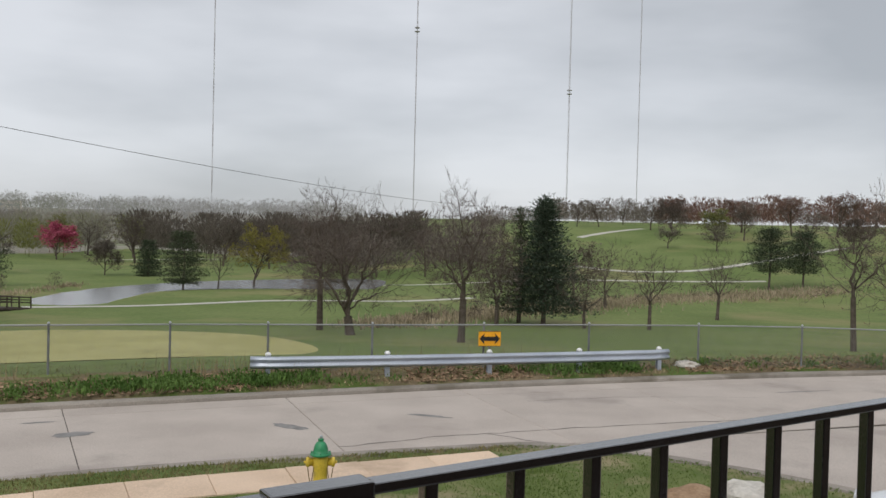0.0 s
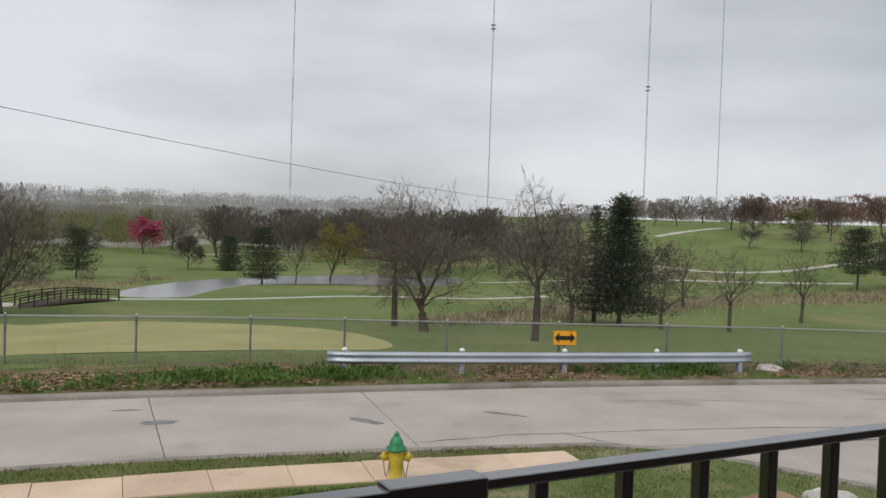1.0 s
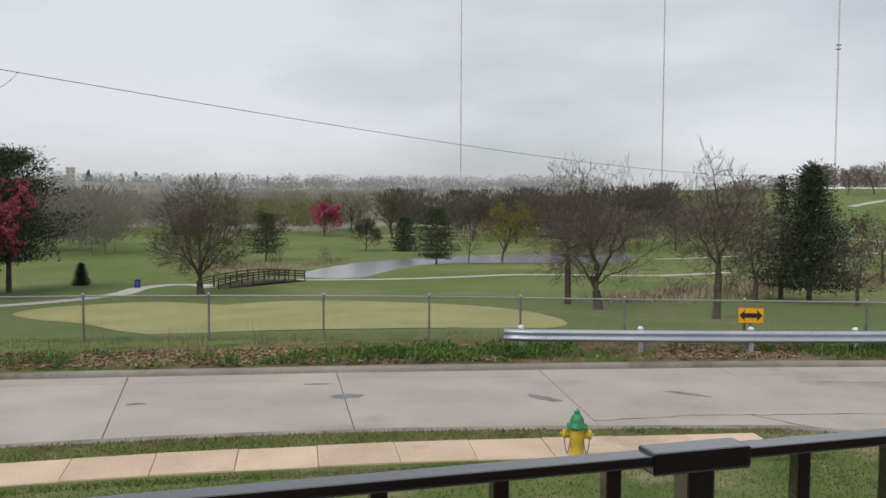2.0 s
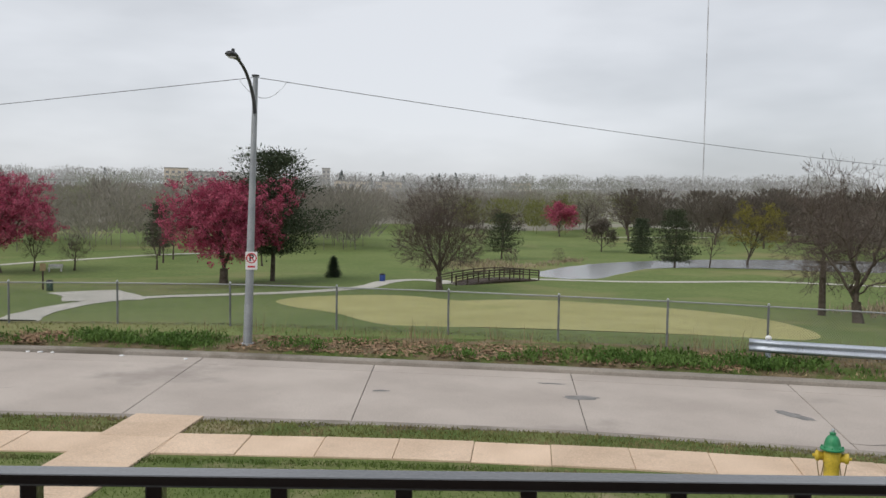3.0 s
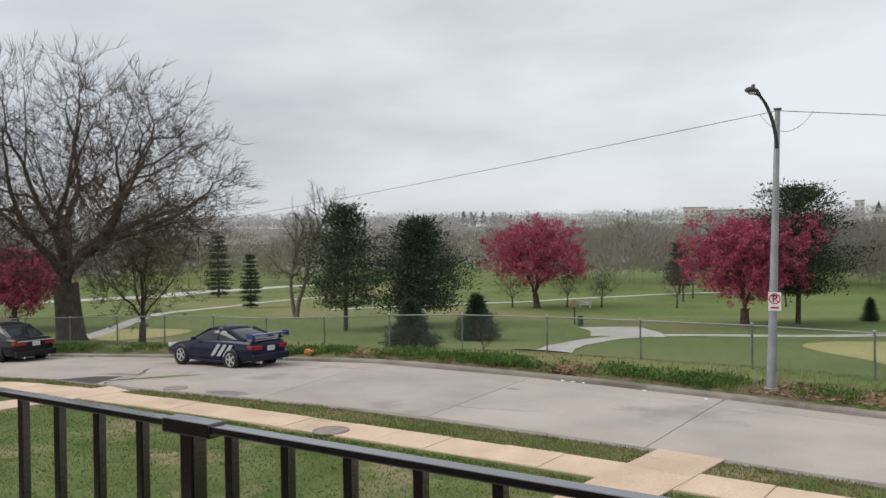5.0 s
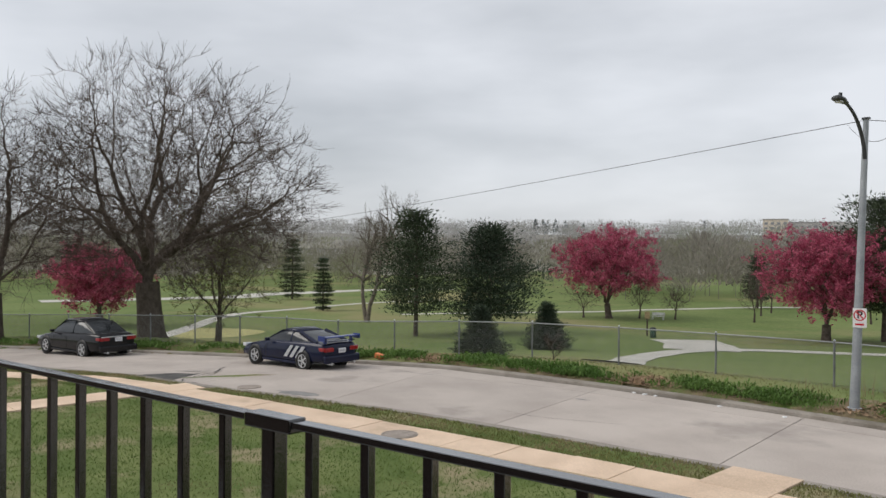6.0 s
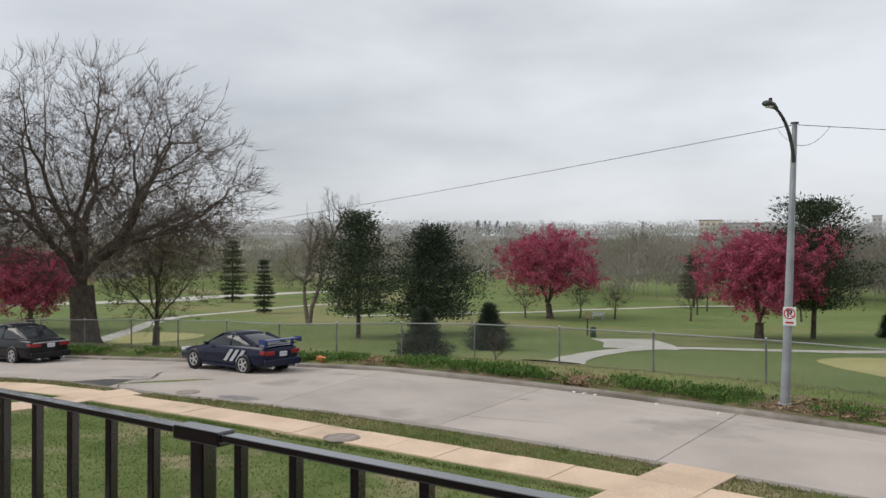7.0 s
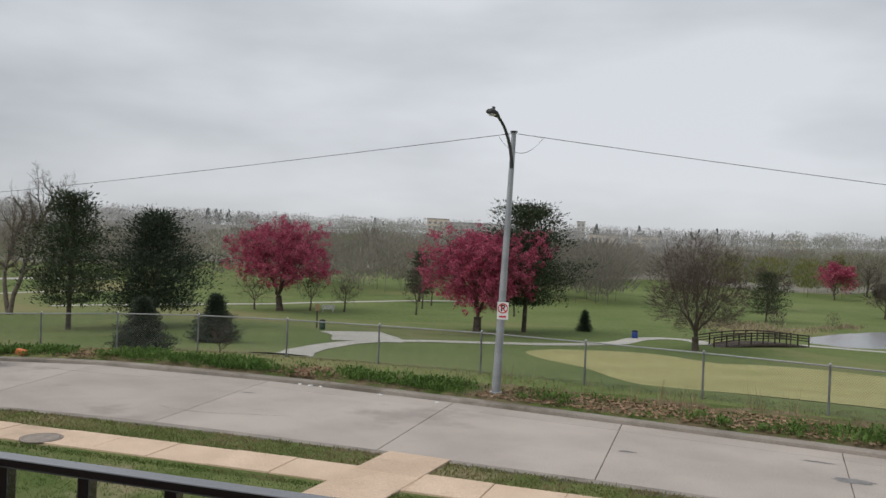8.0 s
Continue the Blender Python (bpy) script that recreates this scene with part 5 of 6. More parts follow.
for sgn in (-1, 1):
    noz = part("nozzle", lathe(bmesh.new(), [(0.055, 0.0), (0.055, 0.10), (0.068, 0.105), (0.068, 0.15), (0.045, 0.165)], 14, pose(sgn * 0.08, 0, 0.42, 0, sgn * 90, 0)), M_HYDY, hyd)
    part("nut", lathe(bmesh.new(), [(0.022, 0.0), (0.02, 0.035)], 5, pose(sgn * 0.243, 0, 0.42, 0, sgn * 90, 0)), M_HYDY, noz)
    bm = bmesh.new()
    ch = [Vector((sgn * (0.21 - 0.10 * t), -0.06, 0.36 - 0.20 * math.sin(math.pi * t))) for t in [k / 10 for k in range(11)]]
    for a, b in zip(ch, ch[1:]):
        tube(bm, a, b, 0.008, None, 5)
    part("chain", bm, M_CHAIN, hyd)
part("nozzle", lathe(bmesh.new(), [(0.075, 0.0), (0.075, 0.09), (0.088, 0.095), (0.088, 0.14), (0.06, 0.155)], 16, pose(0, 0.07, 0.40, -90, 0, 0)), M_HYDY, hyd)

# street lamp with its signs
LB = Vector((-16.2, 15.44, 0.16))
lean = Vector((0.695, 0.719, 0)) * 0.20
toR = Vector((0.40, -0.916, 0)).normalized()
lamp = thing("street_lamp", pose(0, 0, 0), "tall grey steel street lamp leaning at the kerb", "street lamp")
bm = bmesh.new()
LT = LB + lean + Vector((0, 0, 6.95))
tube(bm, LB, LT, 0.118, 0.062, 14)
pole = part("pole", bm, M_LAMP, lamp)
bm = bmesh.new()
tube(bm, LT, LT + Vector((0, 0, 0.04)), 0.10, 0.10, 12)
part("cap", bm, M_LAMPDARK, pole)
bm = bmesh.new()
tube(bm, LB - Vector((0, 0, 0.2)), LB + Vector((0, 0, 0.06)), 0.19, 0.17, 12)
part("base_plate", bm, M_GALV, pole)
bm = bmesh.new()
A0 = LT - Vector((0, 0, 0.95))
arm = [A0 + toR * (0.06 + 1.08 * t ** 1.7) + Vector((0, 0, 1.20 * math.sin(t * 1.25) / math.sin(1.25))) for t in [k / 12 for k in range(13)]]
for k, (a, b) in enumerate(zip(arm, arm[1:])):
    tube(bm, a, b, 0.048 - 0.001 * k, 0.047 - 0.001 * k, 10)
part("arm", bm, M_LAMPDARK, lamp)
hd = (arm[-1] - arm[-3]).normalized()
hm = Matrix.Translation(arm[-1]) @ (toR + Vector((0, 0, 0.10))).to_track_quat("X", "Z").to_matrix().to_4x4()
bm = bmesh.new()
hp = [(-0.05, 0.05, 0.05), (0.12, 0.09, 0.075), (0.30, 0.14, 0.09), (0.48, 0.13, 0.08), (0.58, 0.06, 0.045)]
rows = []
for x, w, h in hp:
    rows.append([bm.verts.new(hm @ Vector((x, w * math.cos(a), h * math.sin(a) * (1.0 if math.sin(a) > 0 else 0.55)))) for a in [2 * math.pi * k / 12 for k in range(12)]])
for a, b in zip(rows, rows[1:]):
    for k in range(12):
        bm.faces.new((a[k], a[(k + 1) % 12], b[(k + 1) % 12], b[k])).smooth = True
bm.faces.new(rows[-1])
bm.faces.new(rows[0][::-1])
head = part("lamp_head", bm, M_LAMPDARK, lamp)
bm = bmesh.new()
tube(bm, hm @ Vector((0.3, 0, 0.07)), hm @ Vector((0.3, 0, 0.17)), 0.045, 0.04, 10)
part("photocell", bm, M_LAMPDARK, head)
bm = bmesh.new()
lathe(bm, [(0.10, -0.03), (0.085, -0.055), (0.03, -0.07)], 12, hm @ Matrix.Translation((0.36, 0, -0.01)))
part("lens", bm, M_HEAD, head)

cam_side = Vector((0.72, -0.695, 0))
SP = LB + lean * 0.33 + Vector((0, 0, 2.22)) + cam_side * 0.12 + Vector((0.695, 0.719, 0)) * 0.03
nsm = Matrix.Translation(SP) @ pose(0, 0, 0, 90, 0, math.degrees(math.atan2(0.719, 0.695)) - 4)
nopark = thing("no_parking_sign", nsm, "white no-parking sign with red ring on the lamp pole", "traffic sign")
bm = bmesh.new()
box(bm, 0, 0, 0, 0.30, 0.46, 0.004, 0.0)
part("panel", bm, M_SIGNW, nopark)


def flat_ring(r0, r1, cy, z, n=28):
    bm = bmesh.new()
    a = [bm.verts.new((r0 * math.cos(2 * math.pi * k / n), cy + r0 * math.sin(2 * math.pi * k / n), z)) for k in range(n)]
    b = [bm.verts.new((r1 * math.cos(2 * math.pi * k / n), cy + r1 * math.sin(2 * math.pi * k / n), z)) for k in range(n)]
    for k in range(n):
        bm.faces.new((a[k], a[(k + 1) % n], b[(k + 1) % n], b[k]))
    bmesh.ops.recalc_face_normals(bm, faces=bm.faces)
    return bm


letter = bpy.data.curves.new("letter", "FONT")
letter.body, letter.size, letter.align_x, letter.align_y, letter.extrude, letter.offset = "P", 0.24, "CENTER", "CENTER", 0.001, 0.006
lt = new("letter", letter)
lt.parent = nopark
lt.matrix_basis = pose(0, 0.065, 0.006)
letter.materials.append(M_SIGNK)
part("ring", flat_ring(0.135, 0.108, 0.065, 0.008), M_SIGNR, nopark)
bm = bmesh.new()
box(bm, 0, 0.065, 0.009, 0.235, 0.026, 0.001, 0, Matrix.Translation((0, 0.065, 0)) @ pose(0, 0, 0, 0, 0, -45) @ Matrix.Translation((0, -0.065, 0)))
part("slash", bm, M_SIGNR, nopark)
bm = bmesh.new()
box(bm, 0, -0.155, 0.006, 0.19, 0.045, 0.001)
part("text_bar", bm, M_SIGNR, nopark)


def cable(name, a, b, sag, label, r=0.0085, n=40):
    a, b = Vector(a), Vector(b)
    pts = [a.lerp(b, k / n) - Vector((0, 0, sag * 4 * (k / n) * (1 - k / n))) for k in range(n + 1)]
    v, f = [], []
    for i, p in enumerate(pts):
        d = (pts[min(i + 1, n)] - pts[max(i - 1, 0)]).normalized()
        s, u = Vector((-d.y, d.x, 0)).normalized(), Vector((0, 0, 1))
        rr = r * (1 + 1.2 * (p - a).length / 100)
        for k in range(5):
            t = 2 * math.pi * k / 5
            v.append(tuple(p + s * rr * math.cos(t) + u * rr * math.sin(t)))
    for i in range(n):
        for k in range(5):
            f.append((i * 5 + k, i * 5 + (k + 1) % 5, (i + 1) * 5 + (k + 1) % 5, (i + 1) * 5 + k))
    return tagged(raw(name, v, f, M_CABLE, flat=False), label, "cable")


cable("overhead_cable", LT + Vector((0, 0, -0.02)), (8, 100, 7.1), 0.75, "thin black overhead cable slung from the street lamp")
cable("overhead_cable", LT + Vector((0, 0, -0.02)), (-112, 9.2, 6.2), 0.35, "thin black overhead cable slung from the street lamp")
cable("service_loop", LT + Vector((-0.6, 0.02, -0.05)), LT + Vector((0.55, 0.6, -0.08)), 0.45, "slack loop of cable under the lamp top", 0.007, 16)

# radio masts
for k, (az, az_ring, striped) in enumerate(((15.67, None, True), (2.32, 13.4, False), (-8.05, 9.5, False), (-12.65, None, False))):
    D = 690 + 25 * k
    x, y = -D * math.sin(radians(az)), D * math.cos(radians(az))
    z0 = terrain(x, y)
    mast = thing("radio_mast", pose(x, y, z0, 0, 0, 17 * k), "tall thin guyed lattice radio mast fading into cloud" if not striped else "tall thin radio mast banded in dark and white", "radio mast", "radio masts")
    w = (0.40, 0.42, 0.60, 0.36)[k]
    for sct in range(16):
        za, zb = sct * 18.0, sct * 18.0 + (17.9 if not striped else 18.0)
        bm = bmesh.new()
        legs = [Vector((w * math.cos(2.094 * q), w * math.sin(2.094 * q), 0)) for q in range(3)]
        for q in range(3):
            tube(bm, legs[q] + Vector((0, 0, za)), legs[q] + Vector((0, 0, zb)), 0.11, None, 4, False)
            for u in range(6):
                a = legs[q] + Vector((0, 0, za + 3 * u))
                b = legs[(q + 1) % 3] + Vector((0, 0, za + 3 * u + 3))
                tube(bm, a, b, 0.08, None, 3, False)
        part("mast_section", bm, M_MASTWHITE if striped and sct % 2 == 0 and sct < 9 else M_MASTHAZED, mast)
    if az_ring:
        zr = 4 + D * math.tan(radians(az_ring)) - z0
        for dz in (-1.6, 1.6):
            part("platform", lathe(bmesh.new(), [(2.2, -0.3), (2.2, 0.3), (1.0, 0.3)], 10, Matrix.Translation((0, 0, zr + dz))), M_MASTHAZED, mast)


# ---- vehicles ----
def car(name, m, L, W, H, paint, label, coupe=True, wing=False, slashes=False):
    """A saloon or coupe: lofted body, glass house, roof, wheels, lamps. Nose towards +x."""
    c = thing(name, m, label, "car")
    hw = W / 2
    fx, rx = L / 2, -L / 2
    st = [(fx, 0.70, 0.45, 0.30), (fx - 0.10, 0.86, 0.58, 0.22), (fx - 0.45, 0.95, 0.70, 0.19), (fx - 1.15, 1.0, 0.80, 0.19), (fx - 1.6, 1.0, 0.90, 0.19),
          (0.0, 1.0, 0.92, 0.19), (rx + 1.25, 1.0, 0.95, 0.19), (rx + 0.7, 0.97, 0.96, 0.22), (rx + 0.18, 0.90, 0.94, 0.28), (rx, 0.82, 0.86, 0.36)]
    if not coupe:
        st = [(x, w, t + (0.05 if t > 0.6 else 0.03), b) for x, w, t, b in st]
    bm = bmesh.new()
    rows = []
    for x, w, t, b in st:
        w *= hw
        sec = [(w * 0.90, b), (w * 0.985, b + 0.10), (w, b + (t - b) * 0.45), (w * 0.985, b + (t - b) * 0.72), (w * 0.90, t - 0.025), (w * 0.80, t), (w * 0.4, t + 0.025), (0, t + 0.03)]
        sec = sec + [(-y, z) for y, z in sec[-2::-1]]
        rows.append([bm.verts.new((x, y, z)) for y, z in sec])
    for a, b in zip(rows, rows[1:]):
        for k in range(len(a) - 1):
            bm.faces.new((a[k], b[k], b[k + 1], a[k + 1])).smooth = True
        bm.faces.new((a[-1], b[-1], b[0], a[0]))
    bm.faces.new(rows[0])
    bm.faces.new(rows[-1][::-1])
    bmesh.ops.recalc_face_normals(bm, faces=bm.faces)
    body = part("body", bm, paint, c)
    sub = body.modifiers.new("round", "SUBSURF")
    sub.levels = sub.render_levels = 2
    bz = 0.90 if coupe else 0.96
    gh = [(fx - 1.35, 0.80, bz - 0.06, bz - 0.02), (fx - 1.75, 0.83, bz - 0.04, bz + (H - bz) * 0.55), (fx - 2.15, 0.84, bz - 0.04, H - 0.03), (-0.35, 0.84, bz - 0.03, H), (rx + 1.45, 0.82, bz - 0.02, H - 0.07), (rx + 0.95, 0.79, bz - 0.02, bz + (H - bz) * 0.5), (rx + 0.52, 0.74, bz - 0.02, bz + 0.03)]
    bm = bmesh.new()
    rows = []
    for x, w, b, t in gh:
        u = max(0.02, (t - b) / (H - bz))
        wt = w * (1 - 0.24 * min(1, u))
        sec = [(w * hw, b), (hw * (w * 0.55 + wt * 0.45), b + (t - b) * 0.55), (hw * wt * 0.98, b + (t - b) * 0.92), (hw * wt * 0.8, t), (0, t + 0.02)]
        sec = sec + [(-y, z) for y, z in sec[-2::-1]]
        rows.append([bm.verts.new((x, y, z)) for y, z in sec])
    for a, b in zip(rows, rows[1:]):
        for k in range(len(a) - 1):
            bm.faces.new((a[k], b[k], b[k + 1], a[k + 1])).smooth = True
    bmesh.ops.recalc_face_normals(bm, faces=bm.faces)
    cabin = part("glasshouse", bm, M_CARGLASS, c, "dark tinted windows")
    # roof skin and pillars in body paint
    bm = bmesh.new()
    rv = []
    for x, w, b, t in gh[2:5]:
        wt = w * 0.76
        rv.append([bm.verts.new((x, y * hw * wt, z + 0.012)) for y, z in ((1.03, t - 0.05), (0.8, t), (0, t + 0.02), (-0.8, t), (-1.03, t - 0.05))])
    for a, b in zip(rv, rv[1:]):
        for k in range(4):
            bm.faces.new((a[k], b[k], b[k + 1], a[k + 1])).smooth = True
    bmesh.ops.recalc_face_normals(bm, faces=bm.faces)
    roof = part("roof", bm, paint, c)
    roof.modifiers.new("sheet", "SOLIDIFY").thickness = 0.02
    for sgn in (-1, 1):
        for (i0, i1, wd) in ((0, 2, 0.05), (6, 4, 0.16 if coupe else 0.07), (3, 3, 0.05)):
            bm = bmesh.new()
            x0, w0, b0, t0 = gh[i0]
            x1, w1, b1, t1 = gh[i1]
            if i0 == i1:
                a, b = Vector((x0 - 0.1, sgn * hw * w0 * 1.0, b0)), Vector((x0 - 0.1, sgn * hw * w0 * 0.78, t0 - 0.04))
            else:
                a, b = Vector((x0, sgn * hw * w0 * 0.99, b0 + 0.02)), Vector((x1, sgn * hw * w1 * 0.77, t1 - 0.02))
            tube(bm, a, b, wd * 0.6, wd * 0.45, 6)
            part("pillar", bm, paint, c)
    R = 0.32 if coupe else 0.345
    wb = 2.56 if coupe else 2.82
    for sx in (1, -1):
        for sgn in (-1, 1):
            cx = sx * wb / 2 + 0.03
            # No well is cut; a black disc paints the shaded hollow behind the wheel.
            bm = bmesh.new()
            lathe(bm, [(R + 0.055, -0.02), (R + 0.055, 0.006), (R * 0.3, 0.006)], 24, pose(cx, sgn * (hw - 0.012), R, -90 * sgn, 0, 0))
            part("wheel_arch", bm, M_SIGNK, c)
            wm = pose(cx, sgn * (hw - 0.20), R, -90 * sgn, 0, 0)
            wheel = thing("wheel", wm, "", "")
            wheel.parent = c
            part("tyre", lathe(bmesh.new(), [(R * 0.68, 0.0), (R * 0.94, 0.0), (R, 0.03), (R, 0.18), (R * 0.93, 0.215), (R * 0.70, 0.21), (R * 0.66, 0.18)], 28), M_TYRE, wheel)
            bm = bmesh.new()
            lathe(bm, [(R * 0.69, 0.16), (R * 0.69, 0.207), (R * 0.63, 0.207), (R * 0.60, 0.17), (R * 0.15, 0.17), (R * 0.15, 0.20), (R * 0.06, 0.205)], 24)
            for k in range(5):
                mm = pose(0, 0, 0, 0, 0, 72 * k)
                box(bm, R * 0.38, 0, 0.195, R * 0.56, 0.055, 0.025, 0.006, mm)
            part("rim", bm, M_RIM, wheel)
            # Flat black disc as painted shade between the spokes.
            bm = bmesh.new()
            lathe(bm, [(R * 0.60, 0.165), (R * 0.60, 0.176), (R * 0.2, 0.176)], 20)
            part("brake_shadow", bm, M_SIGNK, wheel)
    for sgn in (-1, 1):
        bm = bmesh.new()
        box(bm, rx + 0.045, sgn * hw * 0.62, 0.735 if coupe else 0.80, 0.09, hw * 0.42, 0.14, 0.03, Matrix())
        part("tail_lamp", bm, M_TAIL, c, "red tail lamp")
        bm = bmesh.new()
        box(bm, rx + 0.17, sgn * hw * 0.855, 0.75 if coupe else 0.81, 0.26, 0.06, 0.12, 0.025)
        part("tail_lamp", bm, M_TAIL, c, "red tail lamp")
        bm = bmesh.new()
        box(bm, fx - 0.14, sgn * hw * 0.66, 0.60, 0.22, hw * 0.36, 0.12, 0.04)
        part("headlamp", bm, M_HEAD, c)
        bm = bmesh.new()
        box(bm, fx - 1.72, sgn * (hw + 0.07), bz + 0.03, 0.11, 0.17, 0.11, 0.03)
        part("door_mirror", bm, paint, c)
        bm = bmesh.new()
        box(bm, -0.48 if coupe else -0.1, sgn * (hw * 0.985 + 0.012), 0.76, 0.16, 0.02, 0.03, 0.006)
        part("door_handle", bm, paint, c)
        bm = bmesh.new()
        box(bm, 0, sgn * (hw * 0.97), 0.23, wb - 0.75, 0.05, 0.09, 0.02)
        part("sill", bm, paint, c)
        for xd in ((fx - 1.55, -0.75) if coupe else (fx - 1.6, -0.2, -1.2)):
            bm = bmesh.new()
            box(bm, xd, sgn * (hw * 0.998), 0.58, 0.010, 0.006, 0.52)
            part("door_gap", bm, M_SIGNK, c)
    bm = bmesh.new()
    box(bm, rx + 0.02, 0, 0.42, 0.16, W * 0.88, 0.26, 0.06)
    part("rear_bumper", bm, paint, c)
    bm = bmesh.new()
    box(bm, fx - 0.10, 0, 0.36, 0.2, W * 0.80, 0.22, 0.07)
    part("front_bumper", bm, paint, c)
    plate = part("licence_plate", box(bmesh.new(), rx - 0.02 + (0.02 if coupe else 0.0), 0, 0.69 if coupe else 0.78, 0.02, 0.31, 0.155, 0.004), M_PLATE, c)
    part("text_bar", box(bmesh.new(), rx - 0.033 + (0.02 if coupe else 0.0), 0, 0.69 if coupe else 0.78, 0.004, 0.24, 0.06), M_SILVER, plate)
    for sgn in (-1, 1):
        part("exhaust_pipe", tube(bmesh.new(), (rx - 0.07, sgn * 0.5, 0.27), (rx + 0.15, sgn * 0.5, 0.27), 0.045, None, 10), M_RIM, c)
    if not coupe:
        part("chrome_strip", box(bmesh.new(), rx - 0.005, 0, 0.895, 0.03, W * 0.80, 0.035, 0.008), M_RIM, c)
    if wing:
        wg = part("rear_wing", box(bmesh.new(), rx + 0.15, 0, 1.14, 0.26, W * 0.90, 0.035, 0.012), M_BLUEWING, c, "tall blue rear wing")
        for sgn in (-1, 1):
            part("end_plate", box(bmesh.new(), rx + 0.14, sgn * W * 0.45, 1.11, 0.32, 0.03, 0.17, 0.012), M_BLUEWING, wg)
            part("strut", box(bmesh.new(), rx + 0.2, sgn * W * 0.33, 1.03, 0.14, 0.035, 0.2, 0.01), M_BLUEWING, wg)
        part("spoiler_lip", box(bmesh.new(), rx + 0.12, 0, 1.0, 0.16, W * 0.7, 0.03, 0.01), M_NAVY, wg)
    if slashes:
        for sgn in (-1, 1):
            for k in range(3):
                bm = bmesh.new()
                x0 = -0.28 - 0.30 * k
                q = [(x0, 0.40), (x0 - 0.17, 0.40), (x0 - 0.52, 0.80), (x0 - 0.35, 0.80)]
                vs = [bm.verts.new((x, sgn * (hw + 0.006), z)) for x, z in q]
                f = bm.faces.new(vs)
                part("side_stripe", bm, M_SILVER, c, "slanted silver stripe")
    return c


car("coupe_car", pose(-29.65, 4.15, street(-29.65, 4.15), 0, 0, math.degrees(math.atan2(-0.52, -0.854))), 4.49, 1.75, 1.31, M_NAVY, "dark navy coupe with silver side stripes parked at the kerb", True, True, True)
car("sedan_car", pose(-38.3, -3.5, street(-38.3, -3.5), 0, 0, math.degrees(math.atan2(-0.57, -0.822))), 5.0, 1.86, 1.50, M_CARBLACK, "glossy black sedan parked at the kerb behind a coupe", False)
car("white_car", pose(7.2, 9.6, 0, 0, 0, 150), 4.6, 1.8, 1.45, M_CARWHITE, "white car parked in the side drive beside the lawn", False)

# ---- golf course things ----
# footbridge
B0, B1 = Vector((-47.6, 74.8, 0)), Vector((-44.3, 87.6, 0))
bz0 = -5.0
bridge = thing("footbridge", pose(0, 0, 0), "dark weathered timber footbridge with railings over the creek", "bridge")
bd = (B1 - B0).normalized()
bn = Vector((-bd.y, bd.x, 0))


def on_bridge(t, side, z):
    p = B0.lerp(B1, t) + bn * side
    return Vector((p.x, p.y, bz0 + 0.40 * math.sin(math.pi * t) + z))


for k in range(52):
    t = (k + 0.5) / 52
    bm = bmesh.new()
    p = on_bridge(t, 0, 0)
    box(bm, 0, 0, 0, 0.23, 2.4, 0.05, 0, Matrix.Translation(p) @ pose(0, 0, 0, 0, -math.degrees(math.atan(0.40 * math.pi * math.cos(math.pi * t) / 13.2)), math.degrees(math.atan2(bd.y, bd.x))))
    part("plank", bm, M_WOOD, bridge)
for side in (-1.2, 1.2):
    for z, r in ((-0.15, 0.14), (0.55, 0.05), (0.82, 0.05), (1.1, 0.065)):
        bm = bmesh.new()
        for k in range(12):
            tube(bm, on_bridge(k / 12, side, z), on_bridge((k + 1) / 12, side, z), r, None, 6)
        part("girder" if z < 0 else "handrail", bm, M_WOOD, bridge)
    for k in range(9):
        bm = bmesh.new()
        tube(bm, on_bridge(k / 8, side, -0.3), on_bridge(k / 8, side, 1.2), 0.075, None, 6)
        part("bridge_post", bm, M_WOOD, bridge)


def ground_at(x, y):
    return height(x, y) + 0.35 * noise.noise(Vector((x * 0.03, y * 0.03, 0.0))) * min(1.0, max(0.0, (math.hypot(x, y) - 45) / 60))


for x, y, mtl, lab, r, h in ((-55.4, 73.6, M_BLUEPLASTIC, "small blue waste bin beside the cart path", 0.32, 0.9), (-71.7, 44.8, M_GREENPLASTIC, "dark green waste bin on the golf course", 0.3, 1.0)):
    b = thing("waste_bin", pose(x, y, ground_at(x, y)), lab, "waste bin")
    part("drum", lathe(bmesh.new(), [(r * 0.9, 0), (r, 0.05), (r, h * 0.85)], 16), mtl, b)
    part("lid", lathe(bmesh.new(), [(r * 1.06, h * 0.85), (r * 1.06, h * 0.9), (r * 0.6, h), (0.03, h * 1.02)], 16), M_SIGNK, b)
b = thing("notice_post", pose(-73.4, 45.2, ground_at(-73.4, 45.2), 0, 0, 60), "wooden tee marker post with a tan board", "sign post")
part("post", box(bmesh.new(), 0, 0, 1.15, 0.16, 0.16, 2.3, 0.02), M_WOOD, b)
part("board", box(bmesh.new(), 0, -0.1, 2.1, 0.5, 0.05, 0.7, 0.01), M_DRY, b)
b = thing("bench", pose(-95.5, 60.5, ground_at(-95.5, 60.5), 0, 0, 40), "pale park bench on the grass", "bench")
part("seat", box(bmesh.new(), 0, 0, 0.45, 1.7, 0.45, 0.06, 0.01), M_WHITEH, b)
part("backrest", box(bmesh.new(), 0, 0.24, 0.75, 1.7, 0.05, 0.35, 0.01), M_WHITEH, b)
for sx in (-0.7, 0.7):
    part("leg", box(bmesh.new(), sx, 0, 0.22, 0.08, 0.4, 0.44, 0.01), M_WHITEH, b)
low = tagged(drape("low_wall", [(-69.5, 46.5), (-66.5, 50.2), (-61.5, 56.5), (-57, 61)], 0.35, M_WOOD, "low dark timber edging behind the path", "edging", 0.45, 1.5), kind="structure")


